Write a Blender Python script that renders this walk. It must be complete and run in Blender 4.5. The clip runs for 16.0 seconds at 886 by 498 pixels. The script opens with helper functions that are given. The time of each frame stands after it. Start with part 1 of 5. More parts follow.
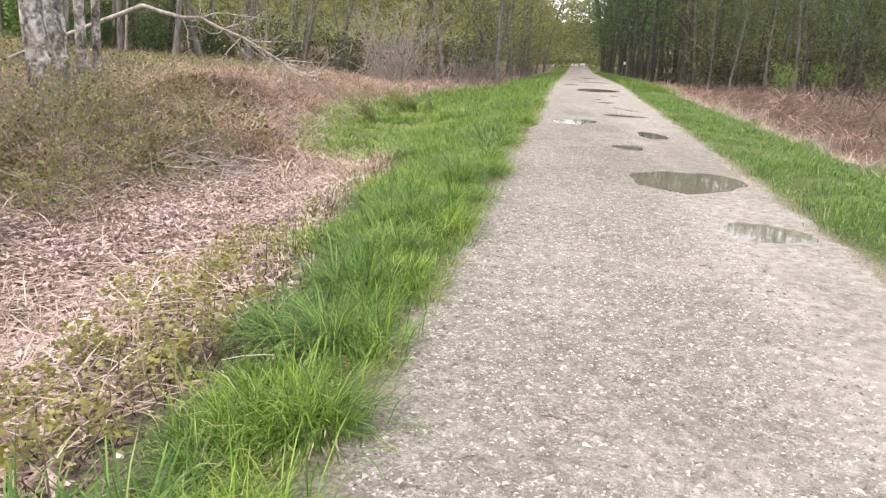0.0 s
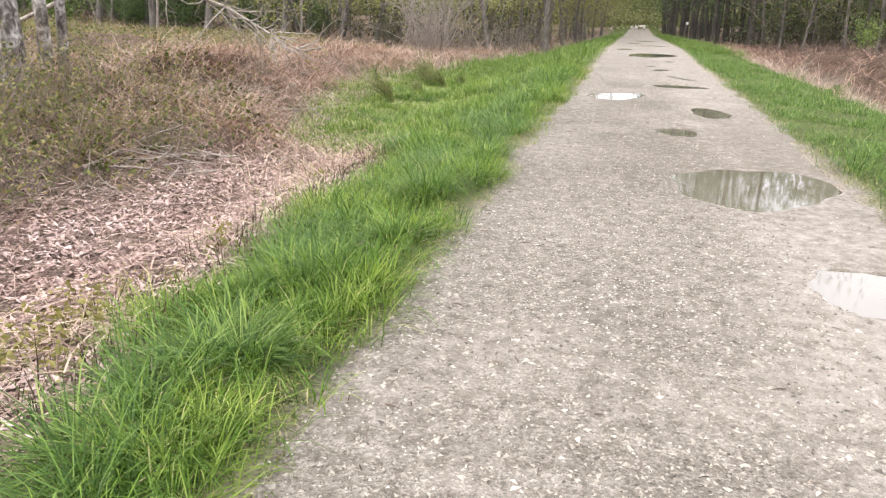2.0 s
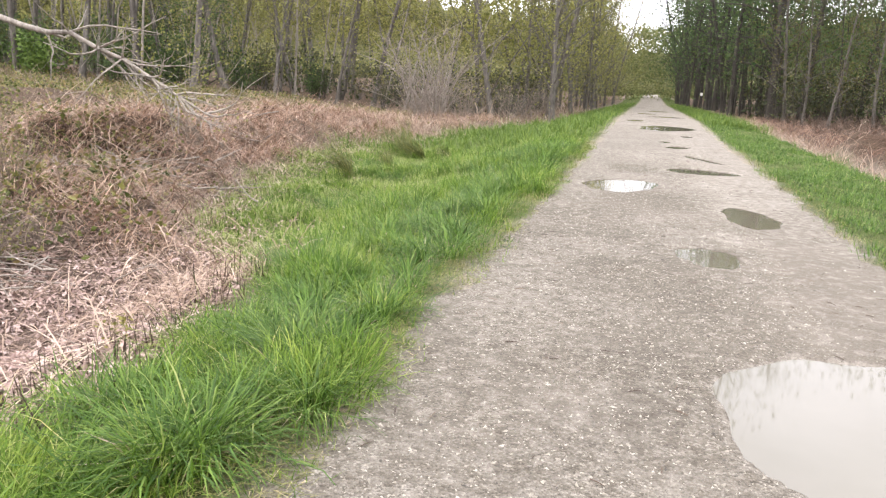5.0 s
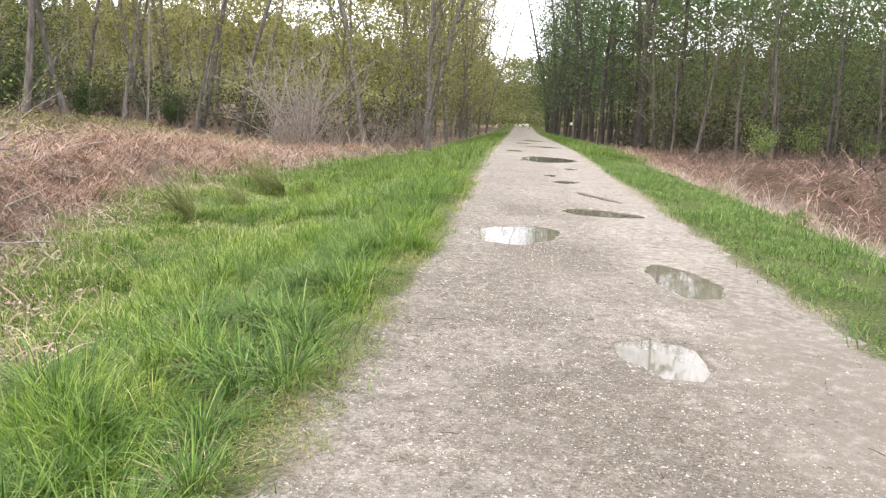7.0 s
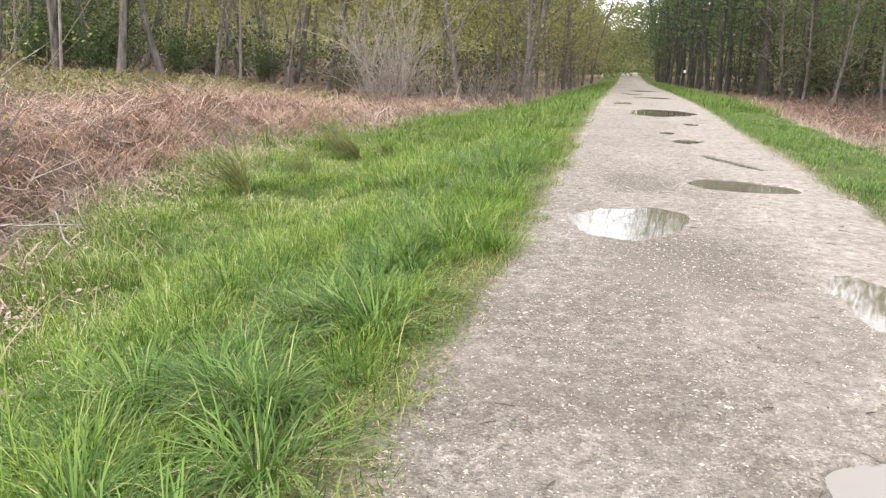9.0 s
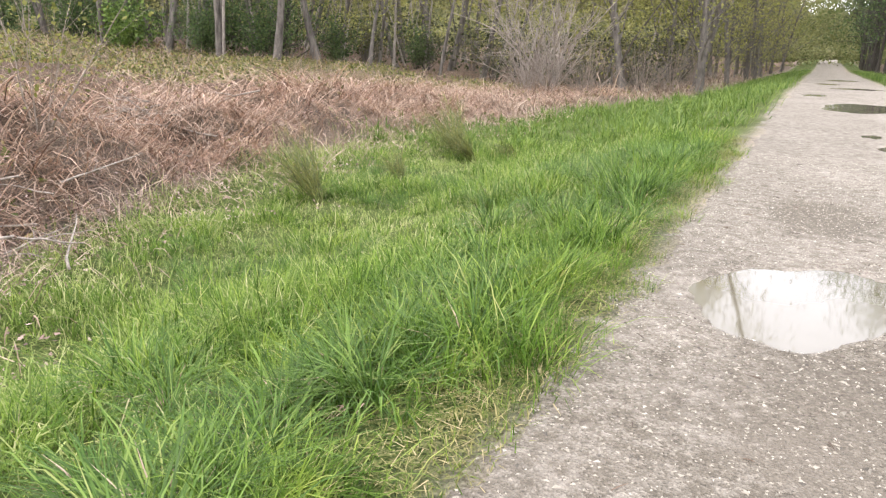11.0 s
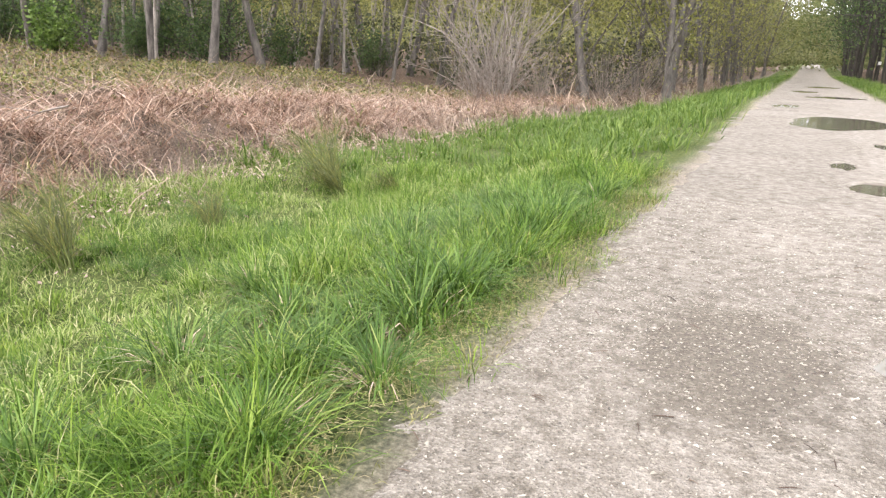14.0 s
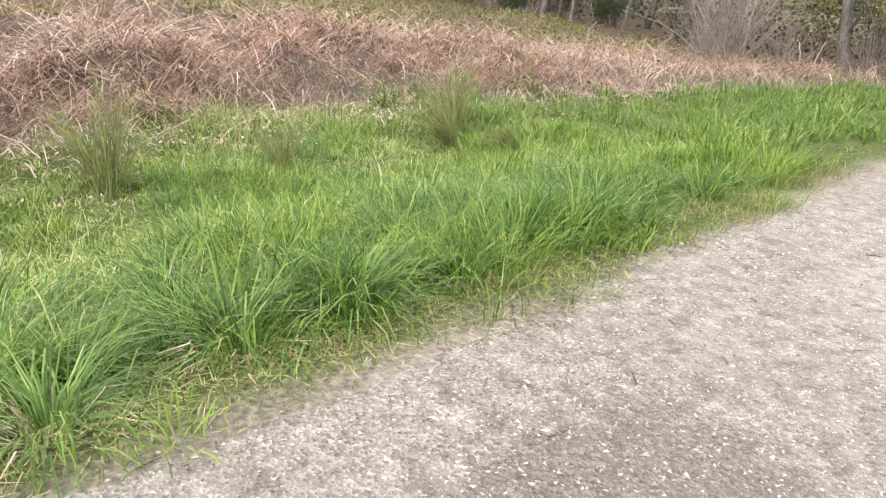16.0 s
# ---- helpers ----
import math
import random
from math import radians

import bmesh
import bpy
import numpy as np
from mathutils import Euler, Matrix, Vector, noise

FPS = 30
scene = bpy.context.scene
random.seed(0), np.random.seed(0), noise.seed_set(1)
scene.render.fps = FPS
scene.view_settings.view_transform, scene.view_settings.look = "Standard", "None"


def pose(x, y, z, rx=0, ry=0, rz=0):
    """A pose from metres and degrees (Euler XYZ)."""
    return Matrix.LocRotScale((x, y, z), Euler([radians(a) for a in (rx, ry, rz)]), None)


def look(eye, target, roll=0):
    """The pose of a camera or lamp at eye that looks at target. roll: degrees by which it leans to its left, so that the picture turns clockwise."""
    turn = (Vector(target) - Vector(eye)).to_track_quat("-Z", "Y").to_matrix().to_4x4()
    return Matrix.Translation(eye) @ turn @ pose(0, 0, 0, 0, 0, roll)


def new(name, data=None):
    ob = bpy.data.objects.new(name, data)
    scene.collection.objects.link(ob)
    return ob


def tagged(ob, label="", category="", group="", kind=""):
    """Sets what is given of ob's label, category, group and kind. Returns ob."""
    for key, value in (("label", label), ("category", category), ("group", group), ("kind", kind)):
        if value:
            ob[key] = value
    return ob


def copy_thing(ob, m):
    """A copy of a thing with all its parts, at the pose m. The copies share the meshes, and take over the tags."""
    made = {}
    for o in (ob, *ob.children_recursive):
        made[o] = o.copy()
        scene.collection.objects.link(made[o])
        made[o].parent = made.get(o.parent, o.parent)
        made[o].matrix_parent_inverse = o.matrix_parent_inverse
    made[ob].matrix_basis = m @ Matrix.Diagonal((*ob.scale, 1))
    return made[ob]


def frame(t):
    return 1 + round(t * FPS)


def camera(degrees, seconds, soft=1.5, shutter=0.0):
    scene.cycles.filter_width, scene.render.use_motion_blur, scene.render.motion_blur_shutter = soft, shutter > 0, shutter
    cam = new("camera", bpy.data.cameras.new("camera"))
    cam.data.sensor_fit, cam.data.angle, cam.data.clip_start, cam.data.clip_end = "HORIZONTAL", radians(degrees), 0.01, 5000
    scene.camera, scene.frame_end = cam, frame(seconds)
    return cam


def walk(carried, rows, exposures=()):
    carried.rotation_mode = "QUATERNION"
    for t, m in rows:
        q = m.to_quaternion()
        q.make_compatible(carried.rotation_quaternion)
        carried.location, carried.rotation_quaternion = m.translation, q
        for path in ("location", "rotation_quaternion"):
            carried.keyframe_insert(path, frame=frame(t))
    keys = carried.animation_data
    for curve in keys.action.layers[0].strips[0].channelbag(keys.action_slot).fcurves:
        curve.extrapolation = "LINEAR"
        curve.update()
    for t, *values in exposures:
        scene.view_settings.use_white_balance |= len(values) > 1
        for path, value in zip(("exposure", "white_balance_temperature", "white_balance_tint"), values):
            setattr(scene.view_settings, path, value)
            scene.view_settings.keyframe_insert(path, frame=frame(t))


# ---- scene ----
cam = camera(62.1, 16.0, soft=1.3)
PATH = [
    (0, (-0.855, 0.147, 1.642), (-1.16, 2.051, 1.11), 3.0),
    (0.5, (-0.761, 0.865, 1.632), (-1.099, 2.756, 1.074), 2.7),
    (1, (-0.652, 1.605, 1.62), (-1.032, 3.479, 1.033), 2.2),
    (1.5, (-0.589, 2.249, 1.628), (-0.998, 4.111, 1.024), 1.7),
    (2, (-0.454, 2.944, 1.627), (-0.907, 4.792, 1.009), 1.2),
    (2.5, (-0.431, 3.627, 1.619), (-0.943, 5.454, 0.988), 1.0),
    (3, (-0.348, 4.321, 1.606), (-0.943, 6.124, 0.976), 0.9),
    (3.5, (-0.398, 5.066, 1.594), (-1.046, 6.856, 0.979), 1.5),
    (4, (-0.355, 5.716, 1.578), (-1.003, 7.517, 1.0), 2.1),
    (4.5, (-0.403, 6.336, 1.584), (-0.988, 8.175, 1.059), 2.6),
    (5, (-0.438, 6.937, 1.583), (-0.935, 8.819, 1.122), 2.6),
    (5.2, (-0.454, 7.206, 1.608), (-0.917, 9.103, 1.173), 2.3),
    (7.3, (-0.825, 9.652, 1.553), (-0.995, 11.61, 1.18), 3.3),
    (7.5, (-0.81, 9.857, 1.571), (-0.982, 11.812, 1.185), 3.3),
    (8, (-0.872, 10.435, 1.554), (-1.086, 12.378, 1.13), 3.0),
    (8.5, (-0.877, 11.044, 1.513), (-1.193, 12.963, 1.047), 2.4),
    (9, (-0.903, 11.662, 1.504), (-1.343, 13.546, 0.997), 1.8),
    (9.2, (-0.955, 11.959, 1.513), (-1.454, 13.824, 0.989), 1.7),
    (11.3, (-0.792, 14.721, 1.426), (-1.654, 16.441, 0.882), 1.5),
    (11.5, (-0.798, 14.96, 1.439), (-1.654, 16.688, 0.909), 1.5),
    (12, (-0.704, 15.539, 1.415), (-1.527, 17.293, 0.919), 1.2),
    (12.5, (-0.625, 16.137, 1.437), (-1.404, 17.916, 0.96), 1.0),
    (13, (-0.593, 16.717, 1.444), (-1.354, 18.504, 0.965), 1.0),
    (13.5, (-0.525, 17.295, 1.443), (-1.309, 19.065, 0.939), 1.1),
    (14, (-0.484, 17.89, 1.427), (-1.31, 19.631, 0.889), 1.5),
    (14.5, (-0.28, 18.455, 1.362), (-1.182, 20.146, 0.791), 1.9),
    (15, (-0.108, 18.99, 1.349), (-1.104, 20.617, 0.749), 2.9),
    (15.5, (0.068, 19.502, 1.343), (-1.067, 21.022, 0.708), 3.7),
    (16, (0.107, 19.931, 1.357), (-1.186, 21.29, 0.664), 4.5),
]
walk(cam, [(t, look(e, g, r)) for t, e, g, r in PATH], exposures=[(0, 0.80, 6600, 17), (5, 0.84, 6600, 17), (9, 0.87, 6600, 17), (12.5, 0.96, 6600, 17), (16, 1.02, 6600, 17)])

# ---------------------------------------------------------------- exposure, world, sun
world = bpy.data.worlds.new("overcast_sky")
scene.world = world
world.use_nodes = True
wn, wl = world.node_tree.nodes, world.node_tree.links
wn.clear()
w_out = wn.new("ShaderNodeOutputWorld")
w_bg = wn.new("ShaderNodeBackground")
w_bg.inputs["Strength"].default_value = 0.12
w_sky = wn.new("ShaderNodeTexSky")
w_sky.sky_type = "NISHITA"
w_sky.sun_disc = False
w_sky.sun_elevation = radians(52)
w_sky.sun_rotation = radians(200)
w_sky.air_density, w_sky.dust_density = 1.0, 3.0
# a closed layer of cloud in front of the blue
w_tc = wn.new("ShaderNodeTexCoord")
w_noise = wn.new("ShaderNodeTexNoise")
w_noise.inputs["Scale"].default_value = 2.2
w_noise.inputs["Detail"].default_value = 5
w_ramp = wn.new("ShaderNodeValToRGB")
w_ramp.color_ramp.elements[0].position, w_ramp.color_ramp.elements[0].color = 0.3, (0.78, 0.82, 0.88, 1)
w_ramp.color_ramp.elements[1].position, w_ramp.color_ramp.elements[1].color = 0.7, (1.0, 1.0, 1.0, 1)
w_gain = wn.new("ShaderNodeVectorMath")
w_gain.operation = "SCALE"
w_gain.inputs["Scale"].default_value = 17.0
w_mix = wn.new("ShaderNodeMix")
w_mix.data_type = "RGBA"
w_mix.inputs["Factor"].default_value = 0.85
wl.new(w_tc.outputs["Generated"], w_noise.inputs["Vector"])
wl.new(w_noise.outputs["Fac"], w_ramp.inputs["Fac"])
wl.new(w_ramp.outputs["Color"], w_gain.inputs[0])
wl.new(w_sky.outputs["Color"], w_mix.inputs["A"])
wl.new(w_gain.outputs["Vector"], w_mix.inputs["B"])
wl.new(w_mix.outputs["Result"], w_bg.inputs["Color"])
wl.new(w_bg.outputs["Background"], w_out.inputs["Surface"])

sun = new("sun", bpy.data.lights.new("sun", "SUN"))
sun.data.energy, sun.data.angle, sun.data.color = 1.4, radians(22), (1.0, 0.96, 0.9)
sun.matrix_world = look((-20, -35, 60), (0, 0, 0))


# ---------------------------------------------------------------- numbers: noise, terrain
def hash2(ix, iy, seed):
    v = np.sin(ix * 127.1 + iy * 311.7 + seed * 74.7) * 43758.5453
    return v - np.floor(v)


def vnoise(x, y, scale, seed=0):
    """Smooth value noise, 0 to 1."""
    x, y = np.asarray(x, float) / scale, np.asarray(y, float) / scale
    ix, iy = np.floor(x), np.floor(y)
    fx, fy = x - ix, y - iy
    fx, fy = fx * fx * (3 - 2 * fx), fy * fy * (3 - 2 * fy)
    a, b = hash2(ix, iy, seed), hash2(ix + 1, iy, seed)
    c, d = hash2(ix, iy + 1, seed), hash2(ix + 1, iy + 1, seed)
    return (a * (1 - fx) + b * fx) * (1 - fy) + (c * (1 - fx) + d * fx) * fy


def fbm(x, y, scale, seed=0):
    return (vnoise(x, y, scale, seed) * 0.55 + vnoise(x, y, scale * 0.47, seed + 3) * 0.3 + vnoise(x, y, scale * 0.21, seed + 7) * 0.15)


def smooth(a, b, v):
    u = np.clip((np.asarray(v, float) - a) / (b - a), 0, 1)
    return u * u * (3 - 2 * u)


ROAD_L, ROAD_R = -1.76, 1.88
GRASS_Y = [-20, 2.8, 4.7, 6.0, 7.1, 9.0, 11.0, 12.4, 14.2, 15.5, 17.0, 19.5, 22, 25, 28, 32, 38, 45, 55, 200]
GRASS_X = [-2.6, -2.55, -2.6, -2.85, -3.1, -3.3, -3.3, -3.7, -4.4, -5.8, -7.2, -8.2, -9.0, -9.3, -9.5, -9.4, -8.9, -7.3, -5.6, -4.8]


def left_grass(y):
    return np.interp(y, GRASS_Y, GRASS_X)


def right_grass(y):
    return np.interp(y, [-20, 8, 17, 24, 30, 60, 200], [5.4, 5.3, 5.1, 4.8, 4.5, 4.4, 4.2])


def mound(x, y):
    """How high the undergrowth stands."""
    return 0.06 + 0.95 * smooth(0.36, 0.74, fbm(x, y, 3.4, 71)) + 0.35 * smooth(0.4, 0.8, vnoise(x, y, 1.1, 72)) + 0.28 * smooth(0.35, 0.75, vnoise(x, y, 0.55, 73))


def brush_of(x, y):
    wob = (fbm(x, y, 1.6, 31) - 0.5) * 1.3 + (vnoise(x, y, 0.4, 32) - 0.5) * 0.35
    lg, rg = left_grass(y), right_grass(y)
    hollow = smooth(-9.0, -7.2, x + wob) * smooth(17.0, 14.5, y + wob) * (x < 0)
    return np.where(x < 0, smooth(0.0, 1.3, lg - x + wob), smooth(-0.2, 0.8, x - rg + wob)) * (1 - hollow)


def fall(y):
    """The path and all beside it drop gently further on."""
    return -0.0155 * np.clip(np.asarray(y, float) - 42, 0, 70)


def ground_z(x, y):
    x, y = np.asarray(x, float), np.asarray(y, float)
    deep = np.interp(y, [0, 16, 24, 60, 120], [1.0, 1.0, 0.8, 0.7, 0.5])
    left = np.interp(-x, [1.9, 3.0, 4.0, 5.5, 8.0, 10, 14, 20, 30, 60], [0, -0.22, -0.5, -1.0, -1.06, -0.85, -0.45, 0.1, 0.6, 0.9])
    left = np.where(left < 0, left * deep, left)
    # further on, the field lies lower and rises slowly to the wood
    beyond = np.interp(-x, [1.9, 3.0, 4.0, 5.5, 8.0, 12, 17, 22, 30, 42, 60], [0, -0.17, -0.38, -0.72, -0.95, -1.1, -0.75, -0.35, -0.1, 0.75, 1.1])
    far = smooth(24, 42, y)
    left = left * (1 - far) + beyond * far
    right = np.interp(x, [1.9, 3.6, 5.0, 7.0, 12, 30, 60], [0, -0.06, -0.32, -0.45, -0.35, 0.1, 0.4])
    z = np.where(x < 0, left, right)
    off = smooth(1.7, 3.0, np.abs(x))
    z = z + off * (fbm(x, y, 1.3, 2) - 0.5) * 0.16 + off * (fbm(x, y, 6, 5) - 0.5) * 0.3 * smooth(4, 9, np.abs(x))
    z = z + (fbm(x, y, 0.35, 9) - 0.5) * 0.03 + 0.72 * mound(x, y) * brush_of(x, y) * (0.55 + 0.45 * smooth(-18, -11, x)) * (1 - 0.65 * smooth(26, 40, y))
    return z + fall(y) - 0.10 * (1 - smooth(1.35, 1.6, np.abs(x - 0.07)))


# puddles: centre x, y, half width, half length, turn in degrees
PUDDLES = [
    (0.84, 10.75, 0.82, 1.02, -6), (1.20, 7.78, 0.42, 0.50, 20), (0.27, 14.22, 0.32, 0.42, 0), (0.94, 16.75, 0.36, 0.74, 8),
    (-0.73, 18.98, 0.555, 0.90, -8), (0.66, 21.68, 0.66, 0.56, 0), (0.83, 24.2, 0.13, 0.95, 24), (0.28, 35.95, 1.12, 1.75, 0),
    (-0.9, 40.8, 0.35, 0.75, 0), (0.85, 31.7, 0.2, 0.4, 0), (0.12, 28.95, 0.17, 0.34, 0), (0.42, 27.2, 0.34, 0.4, 0),
    (0.55, 48.2, 1.0, 1.3, 0), (-0.5, 54.0, 0.6, 1.4, 0), (0.3, 63.0, 1.0, 1.8, 0),
]


def puddle_depth(x, y):
    """1 in the middle of a puddle, 0 at its rim and outside."""
    best = np.zeros_like(np.asarray(x, float))
    for k, (cx, cy, a, b, turn) in enumerate(PUDDLES):
        c, s = math.cos(radians(turn)), math.sin(radians(turn))
        u, v = ((x - cx) * c + (y - cy) * s) / a, (-(x - cx) * s + (y - cy) * c) / b
        r = np.sqrt(u * u + v * v)
        ang = np.arctan2(v, u)
        rim = 1 + 0.10 * np.sin(2 * ang + k * 1.7) + 0.07 * np.sin(3 * ang + k * 2.9) + 0.035 * np.sin(7 * ang + k)
        best = np.maximum(best, np.clip(1.0 - r / rim, -0.4, 1))
    return best


WATER_Z = -0.012


def road_z(x, y):
    x, y = np.asarray(x, float), np.asarray(y, float)
    p = puddle_depth(x, y)
    z = 0.004 + (fbm(x, y, 0.7, 11) - 0.5) * 0.012 + (vnoise(x, y, 0.22, 12) - 0.5) * 0.004
    near = smooth(0.0, 0.10, p)
    z = z * (1 - near) + (WATER_Z - 0.004 - 0.04 * np.clip(p, 0, 1) ** 0.6) * near + 0.010 * near * (vnoise(x, y, 0.16, 13) - 0.5)
    rough = (fbm(x, y, 0.55, 21) - 0.5) * 0.4 + (vnoise(x, y, 2.6, 22) - 0.5) * 0.22 + (vnoise(x, y, 0.13, 23) - 0.5) * 0.16
    edge = np.maximum(ROAD_L - x, x - ROAD_R) + rough
    return z + fall(y) - np.clip(edge + 0.12, 0, 1) * 0.22


# ---------------------------------------------------------------- mesh helpers
def mesh_from(name, verts, faces, smooth_shade=False):
    verts, faces = np.asarray(verts, np.float32).reshape(-1, 3), np.asarray(faces, np.int32)
    k = faces.shape[1]
    me = bpy.data.meshes.new(name)
    me.vertices.add(len(verts))
    me.vertices.foreach_set("co", verts.ravel())
    me.loops.add(faces.size)
    me.loops.foreach_set("vertex_index", faces.ravel())
    me.polygons.add(len(faces))
    me.polygons.foreach_set("loop_start", np.arange(0, faces.size, k, dtype=np.int32))
    me.polygons.foreach_set("use_smooth", np.full(len(faces), smooth_shade))
    me.update(calc_edges=True)
    return me


def solid(name, verts, faces, material, smooth_shade=False, parent=None, label=""):
    me = mesh_from(name, verts, faces, smooth_shade)
    me.materials.append(material)
    ob = new(name, me)
    if parent is not None:
        ob.parent = parent
    if label:
        ob["label"] = label
    return ob


def ribbons(base, heading, length, width, rise, droop, segs=3, side=None, rng=None):
    """Tapered, bending blades as triangles. base (n,3); heading in radians; rise: start elevation; droop: how far it turns down, in radians."""
    n = len(base)
    pts = np.zeros((n, segs + 1, 3))
    pts[:, 0] = base
    step = length / segs
    for k in range(segs):
        el = rise - droop * (k + 0.3) / segs
        d = np.stack([np.cos(heading) * np.cos(el), np.sin(heading) * np.cos(el), np.sin(el)], 1)
        pts[:, k + 1] = pts[:, k] + d * step[:, None]
    turn = heading + math.pi / 2 if side is None else side
    across = np.stack([np.cos(turn), np.sin(turn), np.zeros(n)], 1)
    verts = np.zeros((n, 2 * segs + 1, 3))
    for k in range(segs):
        half = (width * (0.5 if k else 0.42) * (1 - 0.55 * (k / segs) ** 2))[:, None] * across
        verts[:, 2 * k], verts[:, 2 * k + 1] = pts[:, k] - half, pts[:, k] + half
    verts[:, 2 * segs] = pts[:, segs]
    tri = []
    for k in range(segs - 1):
        tri += [(2 * k, 2 * k + 1, 2 * k + 3), (2 * k, 2 * k + 3, 2 * k + 2)]
    tri.append((2 * segs - 2, 2 * segs - 1, 2 * segs))
    faces = (np.arange(n)[:, None, None] * (2 * segs + 1) + np.array(tri)[None]).reshape(-1, 3)
    return verts.reshape(-1, 3), faces


def leaves(centre, size, rng, flat=0.0, aspect=0.55):
    """Small pointed leaves, each folded along its midrib."""
    n = len(centre)
    a = rng.normal(size=(n, 3))
    a[:, 2] *= 1 - flat
    a /= np.linalg.norm(a, axis=1)[:, None]
    b = np.cross(a, rng.normal(size=(n, 3)) * np.array([1 - flat * 0.9, 1 - flat * 0.9, 1.0]) + np.array([0, 0, flat * 3]))
    b /= np.linalg.norm(b, axis=1)[:, None] + 1e-9
    up = np.cross(a, b)
    s = size[:, None]
    verts = np.stack([centre - a * s * 0.5, centre + b * s * aspect * 0.5 + up * s * 0.1, centre + a * s * 0.5, centre - b * s * aspect * 0.5 + up * s * 0.1], 1)
    faces = (np.arange(n)[:, None, None] * 4 + np.array([(0, 1, 2), (0, 2, 3)])[None]).reshape(-1, 3)
    return verts.reshape(-1, 3), faces


def tube(points, radii, sides):
    """A tapered tube along a line, as triangles."""
    points, radii = np.asarray(points, float), np.asarray(radii, float)
    n = len(points)
    t = np.gradient(points, axis=0)
    t /= np.linalg.norm(t, axis=1)[:, None] + 1e-9
    ref = np.where(np.abs(t[:, 2:3]) > 0.9, np.array([[1.0, 0, 0]]), np.array([[0, 0, 1.0]]))
    u = np.cross(t, ref)
    u /= np.linalg.norm(u, axis=1)[:, None] + 1e-9
    v = np.cross(t, u)
    ang = np.arange(sides) * 2 * math.pi / sides
    verts = points[:, None] + radii[:, None, None] * (np.cos(ang)[None, :, None] * u[:, None] + np.sin(ang)[None, :, None] * v[:, None])
    faces = []
    for k in range(n - 1):
        for j in range(sides):
            p, q = k * sides + j, k * sides + (j + 1) % sides
            faces += [(p, q, q + sides), (p, q + sides, p + sides)]
    return verts.reshape(-1, 3), np.array(faces)


def gather(parts):
    verts, faces, off = [], [], 0
    for v, f in parts:
        verts.append(v)
        faces.append(f + off)
        off += len(v)
    return np.concatenate(verts), np.concatenate(faces)


# ---------------------------------------------------------------- materials
def material(name):
    m = bpy.data.materials.new(name)
    m.use_nodes = True
    nt = m.node_tree
    return m, nt.nodes, nt.links, nt.nodes["Principled BSDF"]


def ramp(nodes, stops):
    r = nodes.new("ShaderNodeValToRGB")
    els = r.color_ramp.elements
    while len(els) < len(stops):
        els.new(0.5)
    for e, (p, c) in zip(els, stops):
        e.position, e.color = p, (*c, 1)
    return r


def noise_node(nodes, links, scale, detail=4, rough=0.6, coords=None, distortion=0.0):
    n = nodes.new("ShaderNodeTexNoise")
    n.inputs["Scale"].default_value, n.inputs["Detail"].default_value, n.inputs["Roughness"].default_value = scale, detail, rough
    n.inputs["Distortion"].default_value = distortion
    if coords is not None:
        links.new(coords, n.inputs["Vector"])
    return n


def mix_rgb(nodes, links, fac, a, b, mode="MIX"):
    m = nodes.new("ShaderNodeMix")
    m.data_type, m.blend_type = "RGBA", mode
    for socket, val in (("Factor", fac), ("A", a), ("B", b)):
        if isinstance(val, (int, float)):
            m.inputs[socket].default_value = val
        elif isinstance(val, tuple):
            m.inputs[socket].default_value = (*val, 1)
        else:
            links.new(val, m.inputs[socket])
    return m.outputs["Result"]


def bump(nodes, links, bsdf, height, strength, distance):
    b = nodes.new("ShaderNodeBump")
    b.inputs["Strength"].default_value, b.inputs["Distance"].default_value = strength, distance
    links.new(height, b.inputs["Height"])
    links.new(b.outputs["Normal"], bsdf.inputs["Normal"])


def blade_material(name, stops, through_light=0.35, rough=0.5, patch=1.2, patch_tint=(0.7, 0.8, 0.5), spec=0.3, clump=None):
    """Leaves and blades: one colour for each blade, drifting in patches, partly letting light through."""
    m, n, l, b = material(name)
    geo = n.new("ShaderNodeNewGeometry")
    r = ramp(n, stops)
    l.new(geo.outputs["Random Per Island"], r.inputs["Fac"])
    big = noise_node(n, l, patch, 3, 0.5, geo.outputs["Position"])
    rr = ramp(n, [(0.35, (1, 1, 1)), (0.7, patch_tint)])
    l.new(big.outputs["Fac"], rr.inputs["Fac"])
    col = mix_rgb(n, l, 1.0, r.outputs["Color"], rr.outputs["Color"], "MULTIPLY")
    if clump:
        mid = noise_node(n, l, 3.2, 2, 0.5, geo.outputs["Position"])
        rc = ramp(n, [(0.36, clump), (0.52, (1, 1, 1)), (0.68, (1.12, 1.05, 0.9))])
        l.new(mid.outputs["Fac"], rc.inputs["Fac"])
        col = mix_rgb(n, l, 1.0, col, rc.outputs["Color"], "MULTIPLY")
    l.new(col, b.inputs["Base Color"])
    b.inputs["Roughness"].default_value = rough
    b.inputs["Specular IOR Level"].default_value = spec
    if through_light:
        tr = n.new("ShaderNodeBsdfTranslucent")
        l.new(col, tr.inputs["Color"])
        ms = n.new("ShaderNodeMixShader")
        ms.inputs["Fac"].default_value = through_light
        l.new(b.outputs["BSDF"], ms.inputs[1])
        l.new(tr.outputs["BSDF"], ms.inputs[2])
        l.new(ms.outputs["Shader"], n["Material Output"].inputs["Surface"])
    return m


